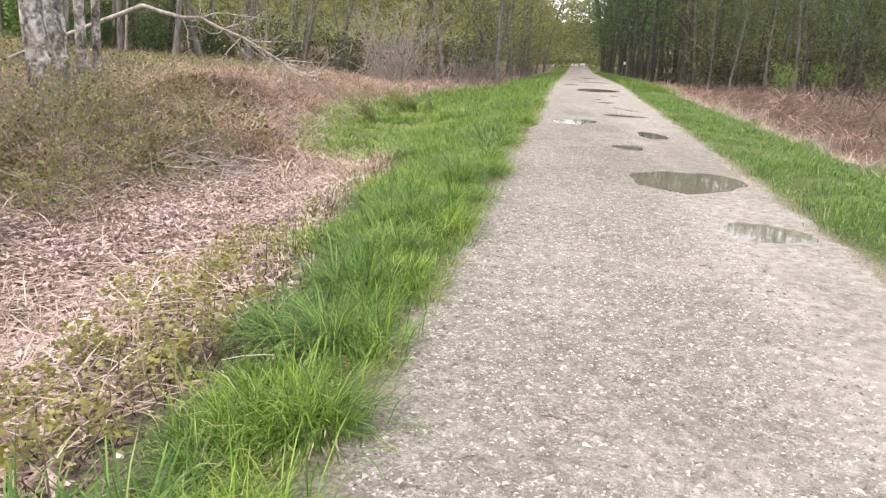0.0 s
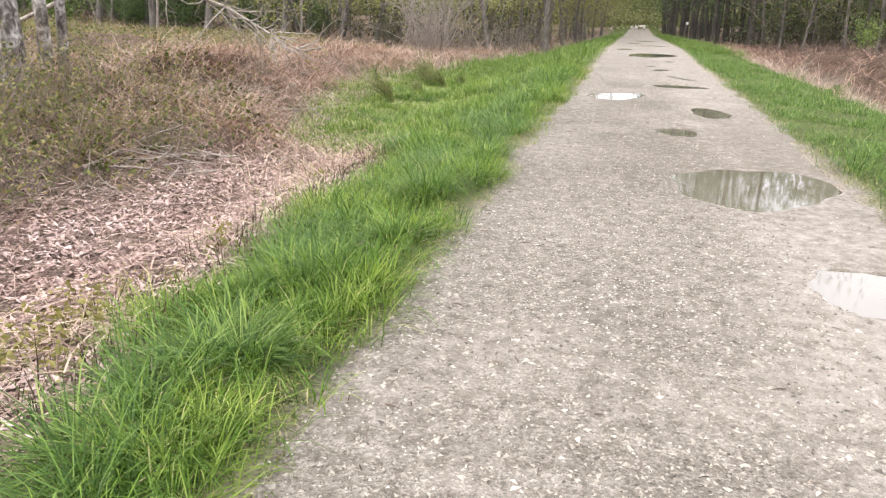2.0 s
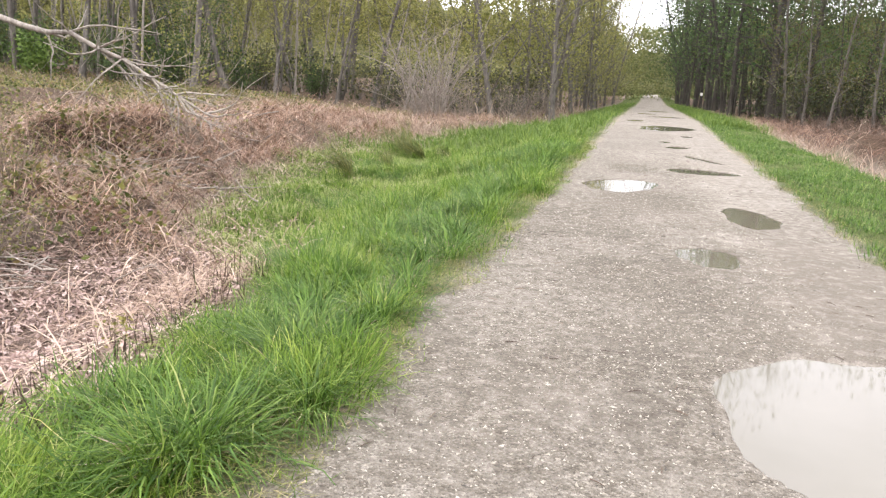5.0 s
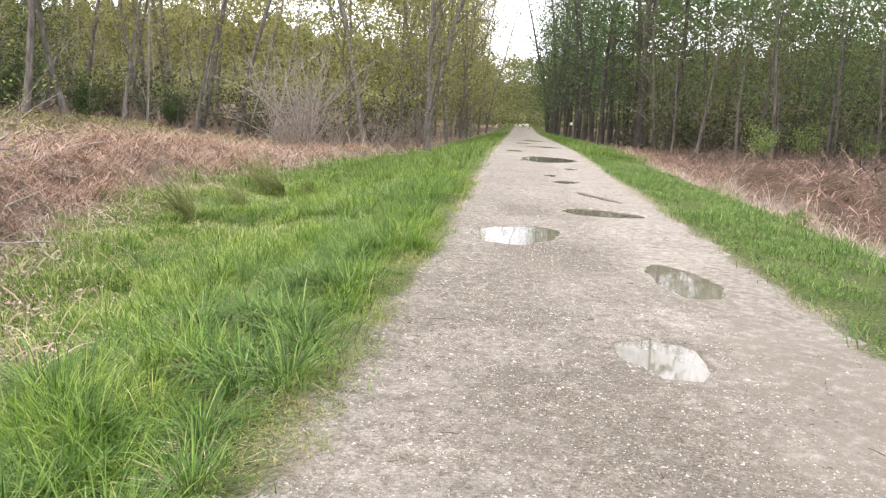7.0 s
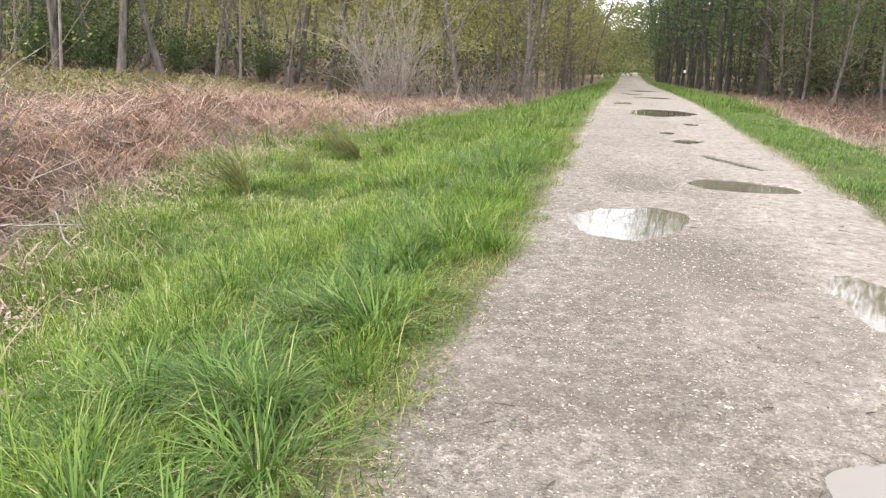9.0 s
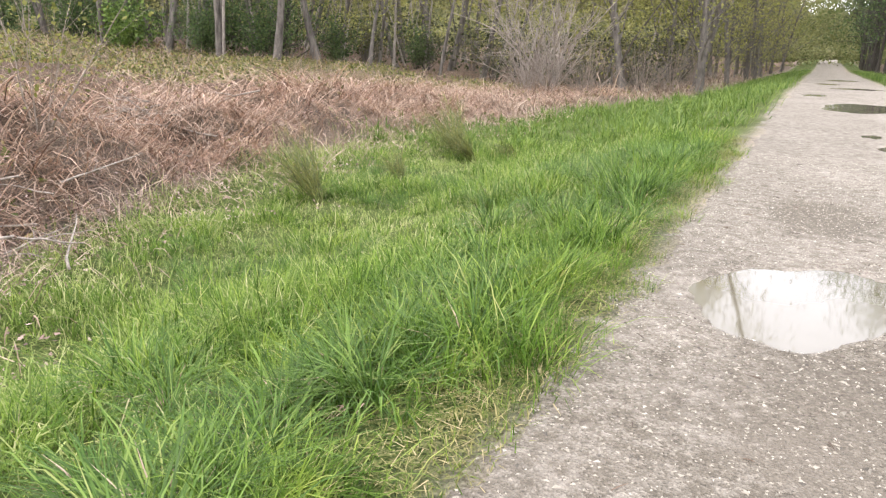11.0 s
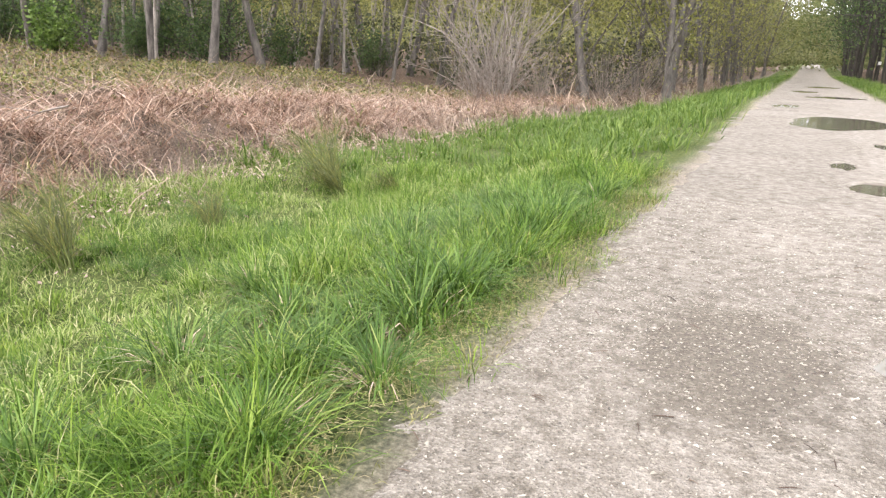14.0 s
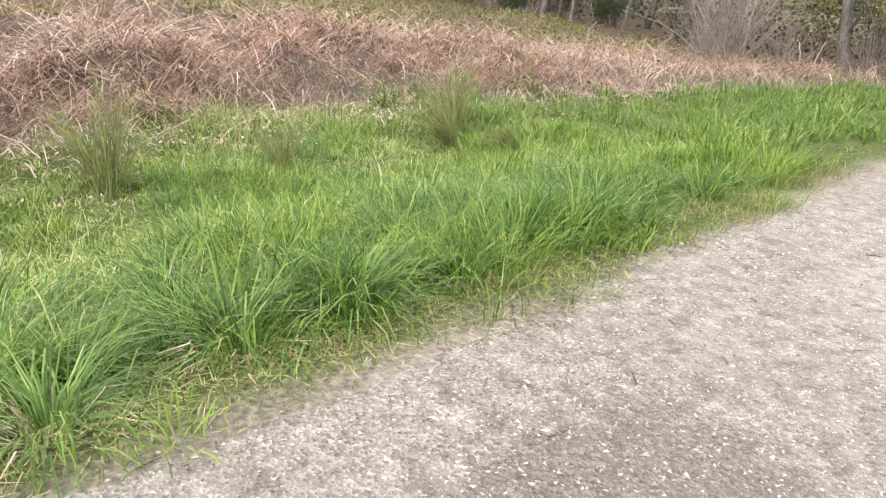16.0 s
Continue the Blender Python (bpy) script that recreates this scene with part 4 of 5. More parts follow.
def shrub(label, seed, height, stems, spread, leaf_count, leaf_size, bark, leaf, thick=0.016, twigs=7, name="shrub", bend=0.07, fan=0.45):
    """Many stems fanning out from one base, with fine twigs and, where it has any, leaves."""
    r = np.random.default_rng(seed)
    root = new(name)
    wood, spots = [], []
    for k in range(stems):
        a = r.uniform(0, 6.28)
        tilt = abs(r.normal()) * spread
        line = branch_line((math.cos(a) * 0.12, math.sin(a) * 0.12, -0.1), (math.cos(a) * tilt, math.sin(a) * tilt, 1), height * r.uniform(0.55, 1.05), bend, 5, r)
        wood.append(tube(line, thick * r.uniform(0.6, 1.3) * np.linspace(1, 0.3, 6), 4))
        spots += list(line[2:])
        for _ in range(twigs):
            j = r.integers(1, 5)
            d2 = (line[j + 1] - line[j]) / np.linalg.norm(line[j + 1] - line[j]) + r.normal(size=3) * fan
            tw = branch_line(line[j], d2 / np.linalg.norm(d2), height * r.uniform(0.12, 0.3), 0.12, 3, r)
            wood.append(tube(tw, thick * np.array([0.4, 0.32, 0.25, 0.14]), 3))
            spots += list(tw[1:])
    v, f = gather(wood)
    solid("branchwork", v, f, bark, True, root)
    if leaf_count:
        spots = np.array(spots)
        pick = spots[r.integers(0, len(spots), leaf_count)] + r.normal(size=(leaf_count, 3)) * leaf_size * 1.6
        v, f = leaves(pick, r.uniform(0.6, 1.3, leaf_count) * leaf_size, r, 0.2, 0.7)
        solid("foliage", v, f, leaf, False, root)
    return tagged(root, label, "shrub", group="shrubs at the wood's edge")


gold = [tree("slender tree with pale grey bark and sparse yellow-green leaves", 100 + k, 18, 0.16, 16, 1400, 0.115, 0.24, 3.6, M_BARK, M_LEAF_GOLD, 0.13, 0.7, up=0.8) for k in range(4)]
pole = [tree("thin straight young tree with few leaves", 150 + k, 15, 0.085, 9, 520, 0.11, 0.3, 2.2, M_BARK_PALE if k else M_BARK, M_LEAF_GOLD, 0.13, 0.6, up=0.9) for k in range(4)]
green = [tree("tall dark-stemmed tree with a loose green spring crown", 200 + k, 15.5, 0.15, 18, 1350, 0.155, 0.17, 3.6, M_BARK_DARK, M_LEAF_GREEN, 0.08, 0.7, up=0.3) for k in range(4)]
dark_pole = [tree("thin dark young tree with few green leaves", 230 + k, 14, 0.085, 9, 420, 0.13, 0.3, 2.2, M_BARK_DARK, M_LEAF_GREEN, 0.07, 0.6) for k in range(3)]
olive = [tree("tree with an olive and russet spring crown at the wood's edge", 260 + k, 14, 0.14, 20, 2400, 0.13, 0.14, 3.8, M_BARK, M_LEAF_OLIVE, 0.06, 0.65, up=0.3) for k in range(2)]
willow = [tree("leaning golden-leaved tree standing close to the path", 300 + k, 18, 0.13, 26, 3000, 0.125, 0.05, 3.4, M_BARK, M_LEAF_GOLD, 0.10, 0.6, up=1.1) for k in range(3)]
# every second olive thicket has leaves darkened in colour for shade
brush_gold = [shrub("leafy olive thicket of thin stems under the trees", 400 + k, 3.8, 14, 0.45, 620, 0.11, M_BARK_DARK if k else M_BARK, M_LEAF_SHADED if k else M_LEAF_OLIVE, 0.022, 2) for k in range(2)]
brush_dark = [shrub("dark bare thicket under the trees with few shade-darkened green leaves", 420 + k, 3.4, 16, 0.5, 500, 0.12, M_BARK_DARK, M_LEAF_SHADED, 0.02, 2) for k in range(2)]
prng = random.Random(12)


def plant(kinds, count, region, size=(0.8, 1.2), gap=1.6):
    """Sets copies over a region; the first of each kind is set too."""
    taken = []
    tries = 0
    while len(taken) < count and tries < count * 60:
        tries += 1
        x, y = region()
        if all((x - a) ** 2 + (y - b) ** 2 > gap * gap for a, b in taken):
            taken.append((x, y))
    for k, (x, y) in enumerate(taken):
        ob = kinds[k % len(kinds)]
        m = place_at(x, y, prng.uniform(0, 360), prng.uniform(*size))
        if k < len(kinds):
            ob.matrix_basis = m
        else:
            copy_thing(ob, m)


def left_wood():
    y = prng.uniform(44, 84)
    return prng.uniform(-62, np.interp(y, [44, 50, 60, 100], [-26, -20, -11, -10])), y


def left_row():
    return prng.uniform(-10.0, -5.6), prng.uniform(52, 135)


def right_wood():
    y = prng.uniform(44, 100)
    return prng.uniform(np.interp(y, [44, 52, 60, 150], [15, 10, 7.5, 6.5]), 44), y


def right_row():
    y = prng.uniform(60, 140)
    return prng.uniform(np.interp(y, [60, 96, 102], [6.4, 6.0, 4.2]), 10), y


plant(gold, 48, left_wood, gap=2.4)
plant(pole, 88, left_wood, (0.7, 1.25), gap=1.5)
plant(willow, 34, left_row, (0.95, 1.3), gap=2.2)
plant(green, 46, right_wood, (0.68, 0.95), gap=2.2)
plant([copy_thing(o, place_at(9, 110)) for o in green], 30, right_row, (1.0, 1.4), gap=2.2)
plant([copy_thing(o, place_at(9, 120)) for o in green], 12, lambda: (prng.uniform(3.4, 4.6), prng.uniform(102, 138)), (1.0, 1.2), gap=2.5)
plant(dark_pole, 92, right_wood, (0.7, 1.05), gap=1.5)
plant(olive, 14, lambda: (prng.uniform(8, 22), prng.uniform(52, 66)), (0.75, 1.05), gap=2.5)
plant(brush_gold, 44, lambda: (prng.uniform(-58, -8.5), prng.uniform(50, 68)), gap=2.0)
plant(brush_dark, 52, lambda: (lambda y: (prng.uniform(np.interp(y, [44, 60, 110], [14, 7.5, 6.2]), 42), y))(prng.uniform(47, 100)), gap=1.8)


def build_far_wood():
    """The depth of the wood behind the single trees, and its closed end."""
    def cloud(n, x0, x1, y0, y1, top, low, high, mat, name, label, foot=0.0):
        # the leaves hang in loose, flattened sprays
        m = n // 28
        cx, cy = rng.uniform(x0, x1, m), rng.uniform(y0, y1, m)
        cz = ground_z(cx, cy) + foot + (top - foot) * rng.random(m) ** 0.85
        k = rng.integers(0, m, n)
        size = rng.uniform(0.5, 1.3, m)[k]
        x, y = cx[k] + rng.normal(size=n) * size, cy[k] + rng.normal(size=n) * size
        z = np.maximum(cz[k] + rng.normal(size=n) * size * 0.45, ground_z(x, y) + 0.02)
        v, f = leaves(np.column_stack([x, y, z]), rng.uniform(low, high, n), rng, 0.2, 0.7)
        tagged(solid(name, v, f, mat), label, "woods", kind="stuff")
    cloud(27000, -110, -11, 84, 122, 19, 0.2, 0.48, M_LEAF_GOLD, "far_woods", "olive depth of the wood beyond the bramble field")
    cloud(34000, 8, 80, 90, 140, 19, 0.2, 0.48, M_LEAF_GREEN, "far_woods", "dark green depth of the wood across the path")
    # far end of the path, with haze painted into the leaf colour
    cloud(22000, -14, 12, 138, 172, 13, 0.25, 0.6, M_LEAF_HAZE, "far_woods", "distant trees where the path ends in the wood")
    cloud(7000, -110, -64, 10, 84, 14, 0.6, 1.5, M_LEAF_GREEN, "far_woods", "far edge of the wood behind the brambles")
    cloud(16000, 9, 45, 58, 98, 12, 0.16, 0.36, M_LEAF_GREEN, "wood_canopy", "green leaf canopy inside the wood across the path")
    cloud(17000, -60, -8, 52, 90, 16, 0.12, 0.3, M_LEAF_GOLD, "wood_canopy", "yellow-green leaf canopy high in the wood", 4.5)
    cloud(15000, 8, 45, 52, 84, 15, 0.14, 0.32, M_LEAF_GREEN, "wood_canopy", "green leaf canopy high in the wood across the path", 8)
    cloud(13000, -45, -8, 50, 62, 9, 0.1, 0.2, M_LEAF_GOLD, "wood_canopy", "fine yellow-green young leaves along the wood's edge", 1.5)
    cloud(14000, 10, 42, 49, 62, 10, 0.1, 0.2, M_LEAF_GREEN, "wood_canopy", "fine young green leaves along the far wood's edge", 2.8)
    cloud(9000, -45, -6.5, 56, 105, 15.5, 0.3, 0.6, M_LEAF_GOLD, "wood_canopy", "closed golden treetops of the wood", 9.5)
    cloud(9000, 6.5, 45, 54, 100, 15, 0.3, 0.6, M_LEAF_GREEN, "wood_canopy", "closed green treetops of the wood across the path", 9.5)
    # floor of the wood: its shade is painted into the leaf colour
    cloud(12000, -60, -9, 52, 84, 3.2, 0.12, 0.32, M_LEAF_SHADED, "wood_undergrowth", "olive undergrowth on the floor of the wood, shade put into its colour")
    cloud(13000, 7.5, 46, 54, 98, 3.6, 0.14, 0.36, M_LEAF_SHADED, "wood_undergrowth", "undergrowth on the floor of the wood, coloured dark for shade")


build_far_wood()


def build_backdrop():
    """The far treetops all round, behind the wood."""
    n = 720
    a = np.linspace(0, 2 * math.pi, n, endpoint=False)
    dist = 178 + 8 * np.sin(5 * a) + 5 * np.sin(11 * a + 1)
    x, y = np.cos(a) * dist, 30 + np.sin(a) * dist
    gap = 1 - 0.45 * np.exp(-((x + 1) / 10) ** 2) * (y > 0)
    rows = []
    for k in range(9):
        h = (18.5 + 1.5 * np.sin(7 * a) + 5 * hash2(np.arange(n), 1, 3)) * gap * k / 8 - 2
        bulge = 1 - 0.02 * math.sin(k * 1.1) + 0.012 * hash2(np.arange(n), k, 5)
        rows.append(np.stack([x * bulge, 30 + (y - 30) * bulge, h], 1))
    v = np.concatenate(rows)
    j = np.arange(n)
    f = np.concatenate([np.stack([k * n + j, k * n + (j + 1) % n, (k + 1) * n + (j + 1) % n, (k + 1) * n + j], 1) for k in range(8)])
    m, nn, ll, b = material("far_treetops")
    geo = nn.new("ShaderNodeNewGeometry")
    f1 = noise_node(nn, ll, 0.55, 9, 0.78, geo.outputs["Position"])
    r = ramp(nn, [(0.36, (0.05, 0.06, 0.025)), (0.5, (0.16, 0.165, 0.065)), (0.64, (0.34, 0.33, 0.16))])
    ll.new(f1.outputs["Fac"], r.inputs["Fac"])
    ll.new(r.outputs["Color"], b.inputs["Base Color"])
    b.inputs["Roughness"].default_value = 0.95
    bump(nn, ll, b, f1.outputs["Fac"], 1.0, 1.5)
    tagged(solid("backdrop", v, f, m, True), "far treetops closing the horizon", "backdrop", kind="structure")


build_backdrop()

# the bare grey shrub at the end of the bramble field
bare = shrub("large bare many-stemmed shrub of grey-brown twigs", 7, 6.4, 22, 0.5, 0, 0.1, M_TWIG_PALE, None, 0.03, 13, bend=0.13, fan=0.6)
bare.matrix_basis = place_at(-11.5, 46.1)
copy_thing(bare, place_at(-13.0, 47.4, 130, 0.85))
low_bare = shrub("low bare pinkish-grey shrub beside the taller one", 8, 2.6, 44, 0.8, 0, 0.1, M_TWIG, None, 0.010, 9)
low_bare.matrix_basis = place_at(-10.0, 46.6)
copy_thing(low_bare, place_at(-11.8, 44.9, 80, 0.9))
copy_thing(low_bare, place_at(-8.6, 51.5, 200, 1.0))
copy_thing(low_bare, place_at(-8.0, 56.0, 20, 1.1))
copy_thing(low_bare, place_at(-7.6, 62.0, 300, 1.1))

# fresh green shrubs in front of the far wood
fresh = shrub("fresh bright-green leafy shrub in front of the dark wood", 9, 3.0, 16, 0.45, 1500, 0.11, M_BARK, M_LEAF_BRIGHT, 0.016, 5)
fresh.matrix_basis = place_at(12.3, 50.5, 0, 0.75)
for x, y, s in ((14.9, 51.5, 1.0), (17.6, 50.5, 0.8), (21.0, 51.5, 1.0)):
    copy_thing(fresh, place_at(x, y, x * 40, s))
ivy = shrub("rounded dark green evergreen shrub at the wood's edge", 10, 1.9, 22, 0.9, 2200, 0.14, M_BARK_DARK, M_LEAF_IVY, 0.014, 5)
ivy.matrix_basis = place_at(-37.5, 46.0, 0, 1.5)

evergreen = shrub("dense dark evergreen shrub under the tall trees", 16, 3.0, 22, 0.55, 2400, 0.13, M_BARK_DARK, M_LEAF_GREEN, 0.014, 4)
evergreen.matrix_basis = place_at(-33.0, 47.5)
for x, y, s in ((-30.0, 49.5, 1.2), (-39.5, 48.0, 1.3), (-43.0, 47.0, 1.1), (-27.0, 52.5, 1.0), (-46.0, 51.0, 1.4), (-36.0, 52.0, 1.5), (-23.0, 55.0, 0.9), (-50.0, 47.0, 1.3)):
    copy_thing(evergreen, place_at(x, y, x * 31, s))
holly = tree("tall dense dark evergreen at the wood's edge", 330, 9.5, 0.14, 34, 6500, 0.13, 0.03, 3.0, M_BARK_DARK, M_LEAF_GREEN, 0.03, 0.5, up=0.2)
holly.matrix_basis = place_at(-29.5, 50.5)
copy_thing(holly, place_at(-33.0, 52.0, 140, 1.1))
copy_thing(holly, place_at(-45.0, 49.5, 250, 0.9))
thicket = shrub("tangled bramble thicket with bronze-green leaves round the birches", 17, 1.9, 36, 0.8, 700, 0.07, M_CANE_WOOD, M_BRAMBLE, 0.011, 3, name="bramble_thicket")
thicket.matrix_basis = place_at(-9.4, 11.3)
for x, y, s in ((-8.7, 12.4, 0.85), (-10.2, 11.0, 1.0), (-8.3, 10.4, 0.7), (-9.3, 13.6, 0.9), (-10.1, 13.4, 0.8), (-8.0, 13.8, 0.6), (-9.0, 15.2, 0.7), (-7.9, 9.0, 0.55), (-10.4, 15.6, 0.8), (-9.6, 9.6, 0.9), (-11.2, 13.2, 1.0), (-11.0, 14.2, 0.9), (-12.0, 13.0, 1.0), (-11.3, 15.4, 0.8)):
    copy_thing(thicket, place_at(x, y, x * 53, s))

for k in range(13):
    x, y = -12.5 - 24 * float(hash2(k, 1, 41)), 34 + 11 * float(hash2(k, 2, 42))
    copy_thing(thicket, place_at(x, y, k * 67, 0.35 + 0.3 * float(hash2(k, 3, 43))))


def broom(seed, height, lean):
    """A windswept broom: a few arched stems, all blown one way, each feathered with fine rods."""
    r = np.random.default_rng(seed)
    root = new("broom_bush")
    base, head, rise = [], [], []
    for k in range(15):
        a = lean + r.normal() * 0.4
        steep, bow = r.uniform(0.7, 1.3), r.uniform(0.3, 1.0)
        step = height * r.uniform(0.5, 1.0) / 7
        p, line = np.array([r.normal() * 0.05, r.normal() * 0.05, -0.04]), []
        for j in range(8):
            line.append(p.copy())
            tilt = steep - bow * j / 7
            if j > 1:
                for _ in range(16):
                    base.append(p + r.normal(size=3) * 0.02)
                    head.append(a + r.normal() * 0.4)
                    rise.append(tilt + r.normal() * 0.28)
            p = p + step * np.array([math.cos(tilt) * math.cos(a), math.cos(tilt) * math.sin(a), math.sin(tilt)])
        v, f = tube(np.array(line), np.linspace(0.010, 0.003, 8), 4)
        solid("stem", v, f, M_BROOM, True, root)
    n = len(base)
    v, f = ribbons(np.array(base), np.array(head), height * r.uniform(0.12, 0.34, n), np.full(n, 0.006), np.array(rise), r.uniform(0.1, 0.9, n), 2, side=r.uniform(0, 6.28, n))
    solid("spray", v, f, M_BROOM, False, root)
    return tagged(root, "windswept dark green broom bush in the grass", "bush", group="broom bushes on the verge")


b1 = broom(21, 1.35, 2.9)
b1.matrix_basis = place_at(-6.7, 22.5)
for x, y, s, turn in ((-6.9, 27.3, 1.1, -25), (-6.3, 26.8, 0.75, 20), (-6.4, 24.2, 0.6, -20), (-5.7, 27.4, 0.5, 40)):
    copy_thing(b1, place_at(x, y, turn, s))

# ---------------------------------------------------------------- birches, fallen branch, sticks, marker post
def birch(seed, height, radius, lean):
    r = np.random.default_rng(seed)
    root = new("birch_tree")
    pts = branch_line((0, 0, -0.3), (lean[0], lean[1], 1), height, 0.03, 10, r)
    wood = [tube(pts, radius * np.concatenate([[1.35], np.linspace(1.05, 0.2, 10)]), 10)]
    spots = []
    for k in range(14):
        j = r.integers(5, 10)
        a = r.uniform(0, 6.28)
        line = branch_line(pts[j], (math.cos(a), math.sin(a), 0.6), r.uniform(1, 2.4), 0.15, 4, r)
        wood.append(tube(line, np.linspace(0.03, 0.008, 5), 4))
        spots += list(line[1:])
    v, f = gather(wood)
    solid("trunk", v, f, M_BIRCH, True, root)
    spots = np.array(spots)
    pick = spots[r.integers(0, len(spots), 900)] + r.normal(size=(900, 3)) * 0.4
    v, f = leaves(pick, r.uniform(0.06, 0.12, 900), r, 0.2, 0.7)
    solid("crown", v, f, M_LEAF_GOLD, False, root)
    return tagged(root, "birch with peeling whitish bark among the brambles", "tree", group="birches among the brambles")


for k, (x, y, rad, ln) in enumerate(((-11.68, 14.2, 0.25, (0.0, 0.0)), (-11.78, 14.9, 0.21, (0.01, 0.0)), (-12.1, 16.0, 0.12, (0.05, 0.0)), (-12.0, 16.3, 0.10, (0.07, 0.02)))):
    ob = birch(40 + k, 12, rad, ln)
    ob.matrix_basis = place_at(x, y)


def fallen_branch():
    r = np.random.default_rng(77)
    root = new("fallen_branch")
    base, tip = np.array([-11.6, 17.9, 2.15]), np.array([-7.2, 17.43, 0.83])
    t = np.linspace(0, 1, 9)
    main = base + (tip - base) * t[:, None] + np.stack([np.zeros(9), np.zeros(9), 0.32 * np.sin(t * 3.14)], 1) + r.normal(size=(9, 3)) * 0.03
    foot = branch_line(base, (-0.93, 0.1, -0.33), 6.2, 0.05, 4, r)
    wood = [tube(np.concatenate([foot[:0:-1], main]), np.concatenate([np.linspace(0.03, 0.055, 4), np.linspace(0.06, 0.014, 9)]), 6)]
    spots = []
    for k in range(34):
        j = r.integers(2, 9)
        d = (tip - base) / np.linalg.norm(tip - base) + r.normal(size=3) * np.array([0.4, 0.9, 0.65]) + np.array([0, 0, 0.15])
        line = branch_line(main[j], d / np.linalg.norm(d), r.uniform(0.6, 1.7), 0.24, 5, r)
        wood.append(tube(line, np.linspace(0.02, 0.006, 6), 4))
        for _ in range(4):
            i = r.integers(1, 5)
            d2 = line[i + 1] - line[i]
            tw = branch_line(line[i], d2 / np.linalg.norm(d2) + r.normal(size=3) * 0.5, r.uniform(0.2, 0.7), 0.2, 3, r)
            wood.append(tube(tw, np.linspace(0.006, 0.003, 4), 3))
            spots += list(tw[1:])
    v, f = gather(wood)
    solid("limb", v, f, M_DEADWOOD, True, root)
    spots = np.array(spots)
    pick = spots[r.integers(0, len(spots), 420)] + r.normal(size=(420, 3)) * 0.06
    v, f = leaves(pick, r.uniform(0.03, 0.06, 420), r, 0.2, 0.7)
    solid("bud_spray", v, f, M_LEAF_GOLD, False, root)["kind"] = "stuff"
    tagged(root, "pale leaning branch with bare twigs and first buds over the brambles", "branch")


def stick(x, y, length, turn, radius, seed):
    r = np.random.default_rng(seed)
    a = radians(turn)
    line = branch_line((0, 0, 0), (math.cos(a), math.sin(a), 0.02), length, 0.08, 5, r)
    line[:, 2] = ground_z(x + line[:, 0], y + line[:, 1]) - float(ground_z(x, y)) + radius
    v, f = tube(line, np.linspace(radius, radius * 0.4, 6), 5)
    tw = branch_line(line[2], (math.cos(a + 0.7), math.sin(a + 0.7), 0.1), length * 0.3, 0.1, 3, r)
    v2, f2 = tube(tw, np.linspace(radius * 0.5, radius * 0.2, 4), 4)
    v, f = gather([(v, f), (v2, f2)])
    ob = solid("stick", v, f, M_CANE if seed % 2 else M_DEADWOOD, True)
    ob.location = (x, y, float(ground_z(x, y)) + 0.03)
    tagged(ob, "dry fallen stick lying on the dead leaves", "stick", group="sticks in the hollow")


fallen_branch()


def brushwood_pile(x, y, count, spread, seed):
    """A loose heap of grey dead sticks."""
    r = np.random.default_rng(seed)
    root = new("brushwood_pile")
    shapes = []
    for k in range(5):
        line = branch_line((-0.5, 0, 0), (1, 0, 0), 1.0, 0.12, 5, r)
        shapes.append(mesh_from("stick", *gather([tube(line, np.linspace(0.012, 0.004, 6), 4), tube(branch_line(line[2], (0.7, 0.6, 0.2), 0.4, 0.15, 3, r), np.linspace(0.007, 0.003, 4), 3)]), True))
        shapes[-1].materials.append(M_DEADWOOD)
    for k in range(count):
        px, py = r.normal(size=2) * spread
        h = float(ground_z(x + px, y + py)) - float(ground_z(x, y))
        ob = new("stick", shapes[k % 5])
        ob.parent = root
        ob.matrix_basis = pose(px, py, h + r.uniform(0.03, 0.38), 0, r.normal() * 14, r.uniform(0, 360)) @ Matrix.Scale(r.uniform(0.6, 1.5), 4)
    root.matrix_basis = place_at(x, y)
    tagged(root, "tangled heap of bleached grey dead sticks in the brambles", "brushwood")


brushwood_pile(-9.2, 18.3, 60, 0.75, 71)
brushwood_pile(-7.6, 13.2, 34, 0.6, 72)
brushwood_pile(-11.2, 23.5, 34, 0.7, 73)
sapling = shrub("young budding sapling behind the fallen branch", 31, 3.4, 6, 0.3, 420, 0.07, M_TWIG, M_LEAF_GOLD, 0.009, 9)
sapling.matrix_basis = place_at(-9.8, 20.6)
for k, (x, y, ln, turn) in enumerate(((-5.3, 6.1, 1.3, 200), (-4.6, 9.6, 1.4, 160), (-4.3, 11.4, 0.9, 140), (-6.3, 11.9, 1.6, 185), (-3.6, 7.6, 0.7, 35), (-8.6, 17.9, 1.5, 10))):
    stick(x, y, ln, turn, 0.016, 60 + k)


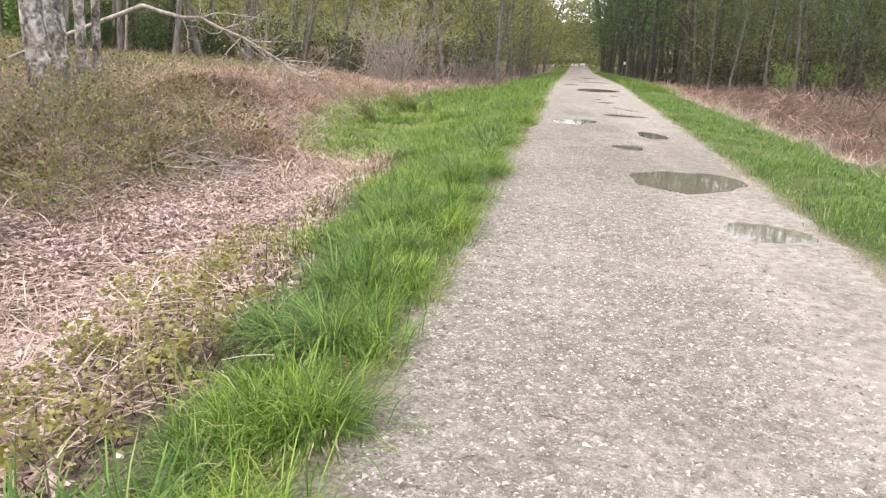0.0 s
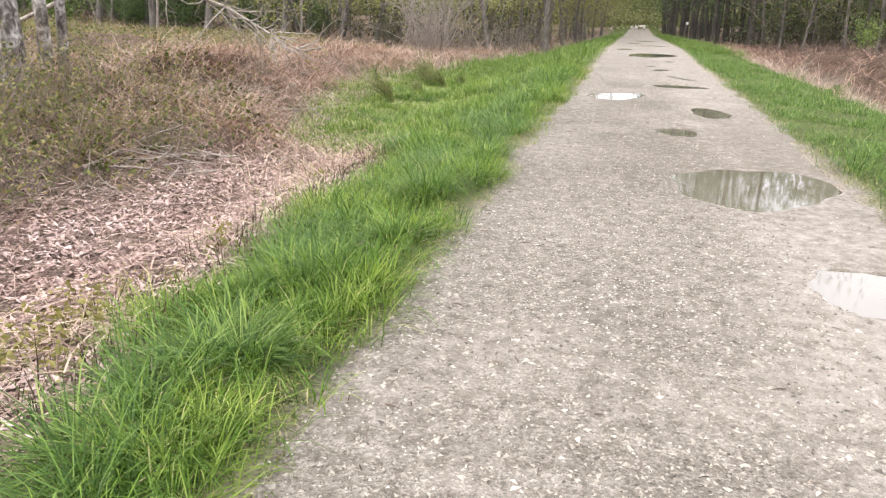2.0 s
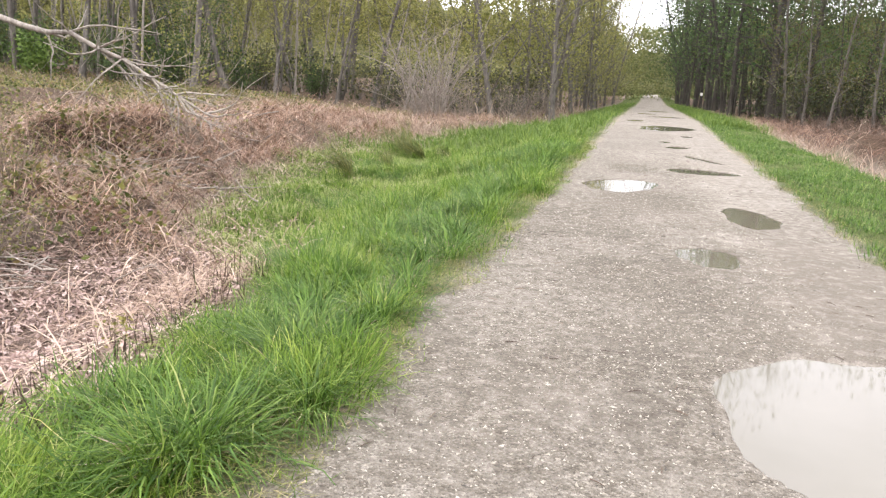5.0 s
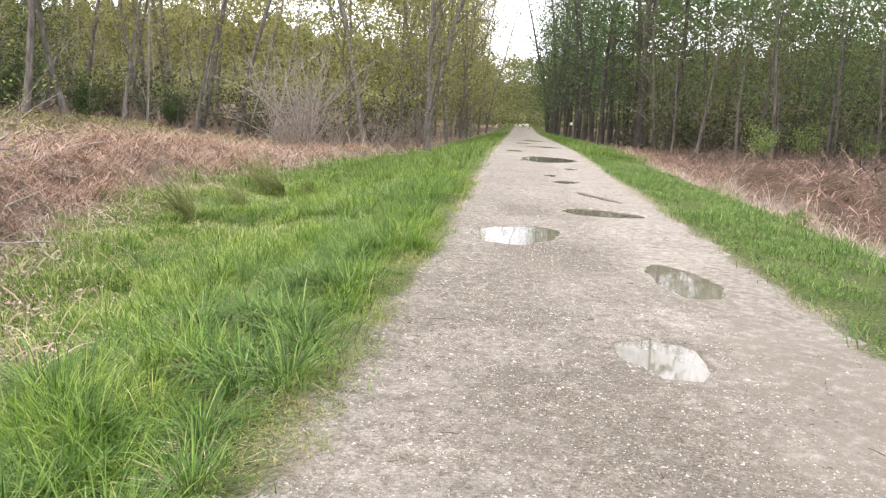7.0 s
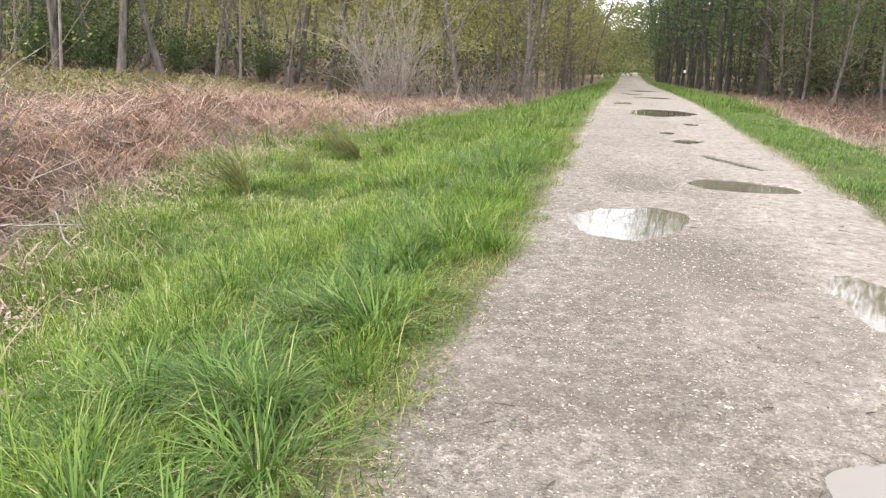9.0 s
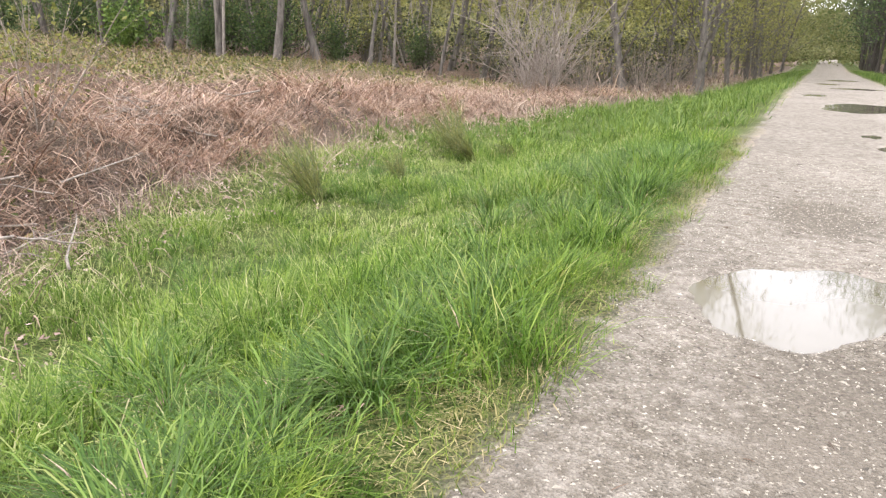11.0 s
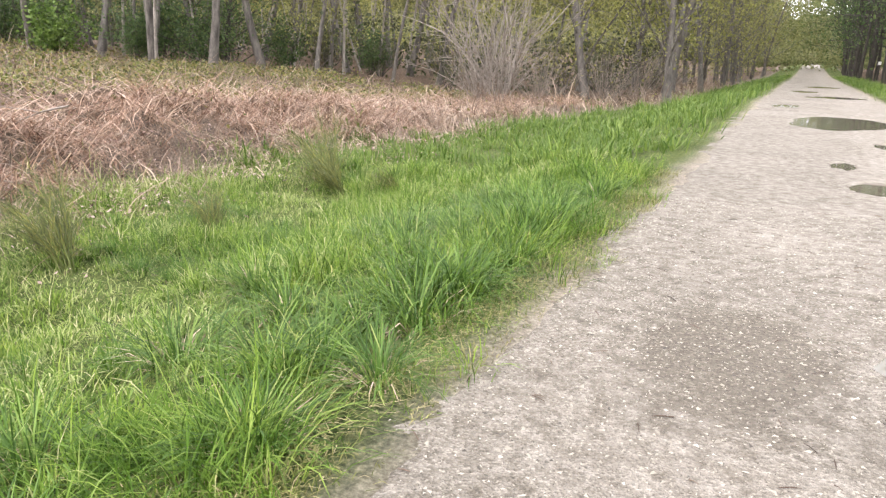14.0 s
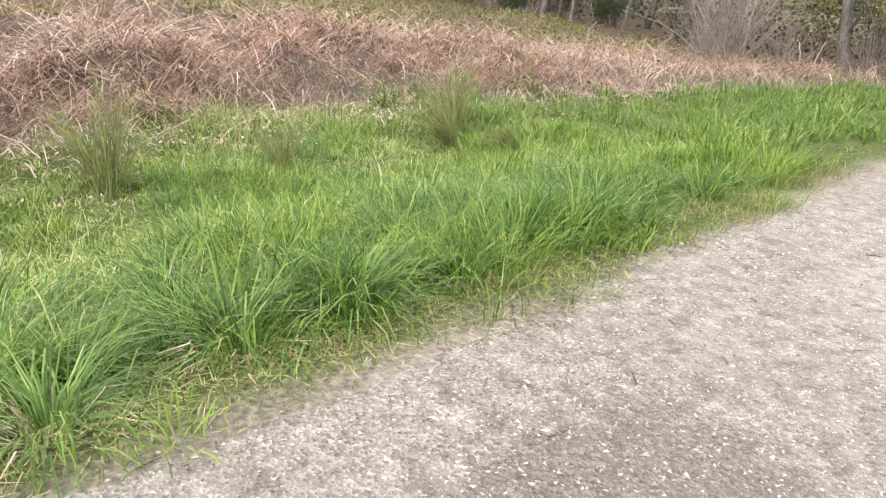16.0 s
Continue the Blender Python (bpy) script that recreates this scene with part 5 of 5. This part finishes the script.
def marker_post():
    root = new("marker_post")
    v, f = tube([(0, 0, -0.1), (0, 0, 1.0), (0, 0, 2.0)], [0.05, 0.05, 0.045], 8)
    solid("post", v, f, M_BARK_DARK, False, root)
    m, n, l, b = material("white_paint")
    b.inputs["Base Color"].default_value = (0.82, 0.82, 0.8, 1)
    bm = bmesh.new()
    bmesh.ops.create_cube(bm, size=1)
    bmesh.ops.scale(bm, vec=(0.26, 0.05, 0.3), verts=bm.verts)
    bmesh.ops.bevel(bm, geom=bm.edges[:], offset=0.012, segments=2, affect="EDGES")
    bmesh.ops.translate(bm, vec=(0, -0.06, 1.85), verts=bm.verts)
    me = bpy.data.meshes.new("sign_plate")
    bm.to_mesh(me)
    me.materials.append(m)
    new("sign_plate", me).parent = root
    root.matrix_basis = place_at(5.2, 96.0)
    tagged(root, "small white plate on a dark wooden post beside the path", "marker post")


marker_post()


def weed(seed):
    """A low sprouting weed: a short stem with pairs of toothed leaves."""
    r = np.random.default_rng(seed)
    root = new("weed")
    stem = branch_line((0, 0, -0.03), (r.normal() * 0.2, r.normal() * 0.2, 1), 0.26, 0.1, 4, r)
    v, f = tube(stem, np.linspace(0.006, 0.003, 5), 5)
    solid("stem", v, f, M_CANE, True, root)
    n = 90
    spots = stem[r.integers(1, 5, n)] + r.normal(size=(n, 3)) * np.array([0.075, 0.075, 0.04])
    v, f = leaves(spots, r.uniform(0.022, 0.05, n), r, 0.4, 0.65)
    solid("foliage", v, f, M_WEED, False, root)
    return tagged(root, "low yellow-green weed sprouting from the dead leaves", "weed", group="weeds at the grass border")


M_WEED = blade_material("weed_leaf", [(0.0, (0.11, 0.10, 0.03)), (0.5, (0.22, 0.21, 0.06)), (1.0, (0.32, 0.30, 0.10))], 0.35, 0.5, 1.0, (0.8, 0.75, 0.6))
weeds = [weed(500 + k) for k in range(3)]
spots = [(-2.75, 2.9), (-2.95, 3.1), (-3.1, 3.5), (-2.8, 3.5), (-3.3, 3.2), (-3.4, 3.9), (-2.9, 4.1), (-3.15, 4.4), (-3.6, 4.3), (-2.85, 4.8), (-3.3, 5.0), (-3.7, 5.4), (-3.2, 5.8), (-3.9, 6.6), (-3.5, 7.4), (-3.8, 8.4), (-3.9, 10.0), (-4.2, 11.4), (-3.0, 2.6), (-3.35, 2.8), (-3.6, 3.5), (-3.05, 3.9)]
spots += [(-2.7 - 0.9 * float(hash2(k, 1, 91)) - 0.06 * k * 0.5, 2.3 + 0.14 * k + 0.5 * float(hash2(k, 2, 92))) for k in range(34)]
for k, (x, y) in enumerate(spots):
    m = place_at(x, y, k * 77.0, 0.8 + 0.5 * float(hash2(k, 5, 2)))
    if k < 3:
        weeds[k].matrix_basis = m
    else:
        copy_thing(weeds[k % 3], m)
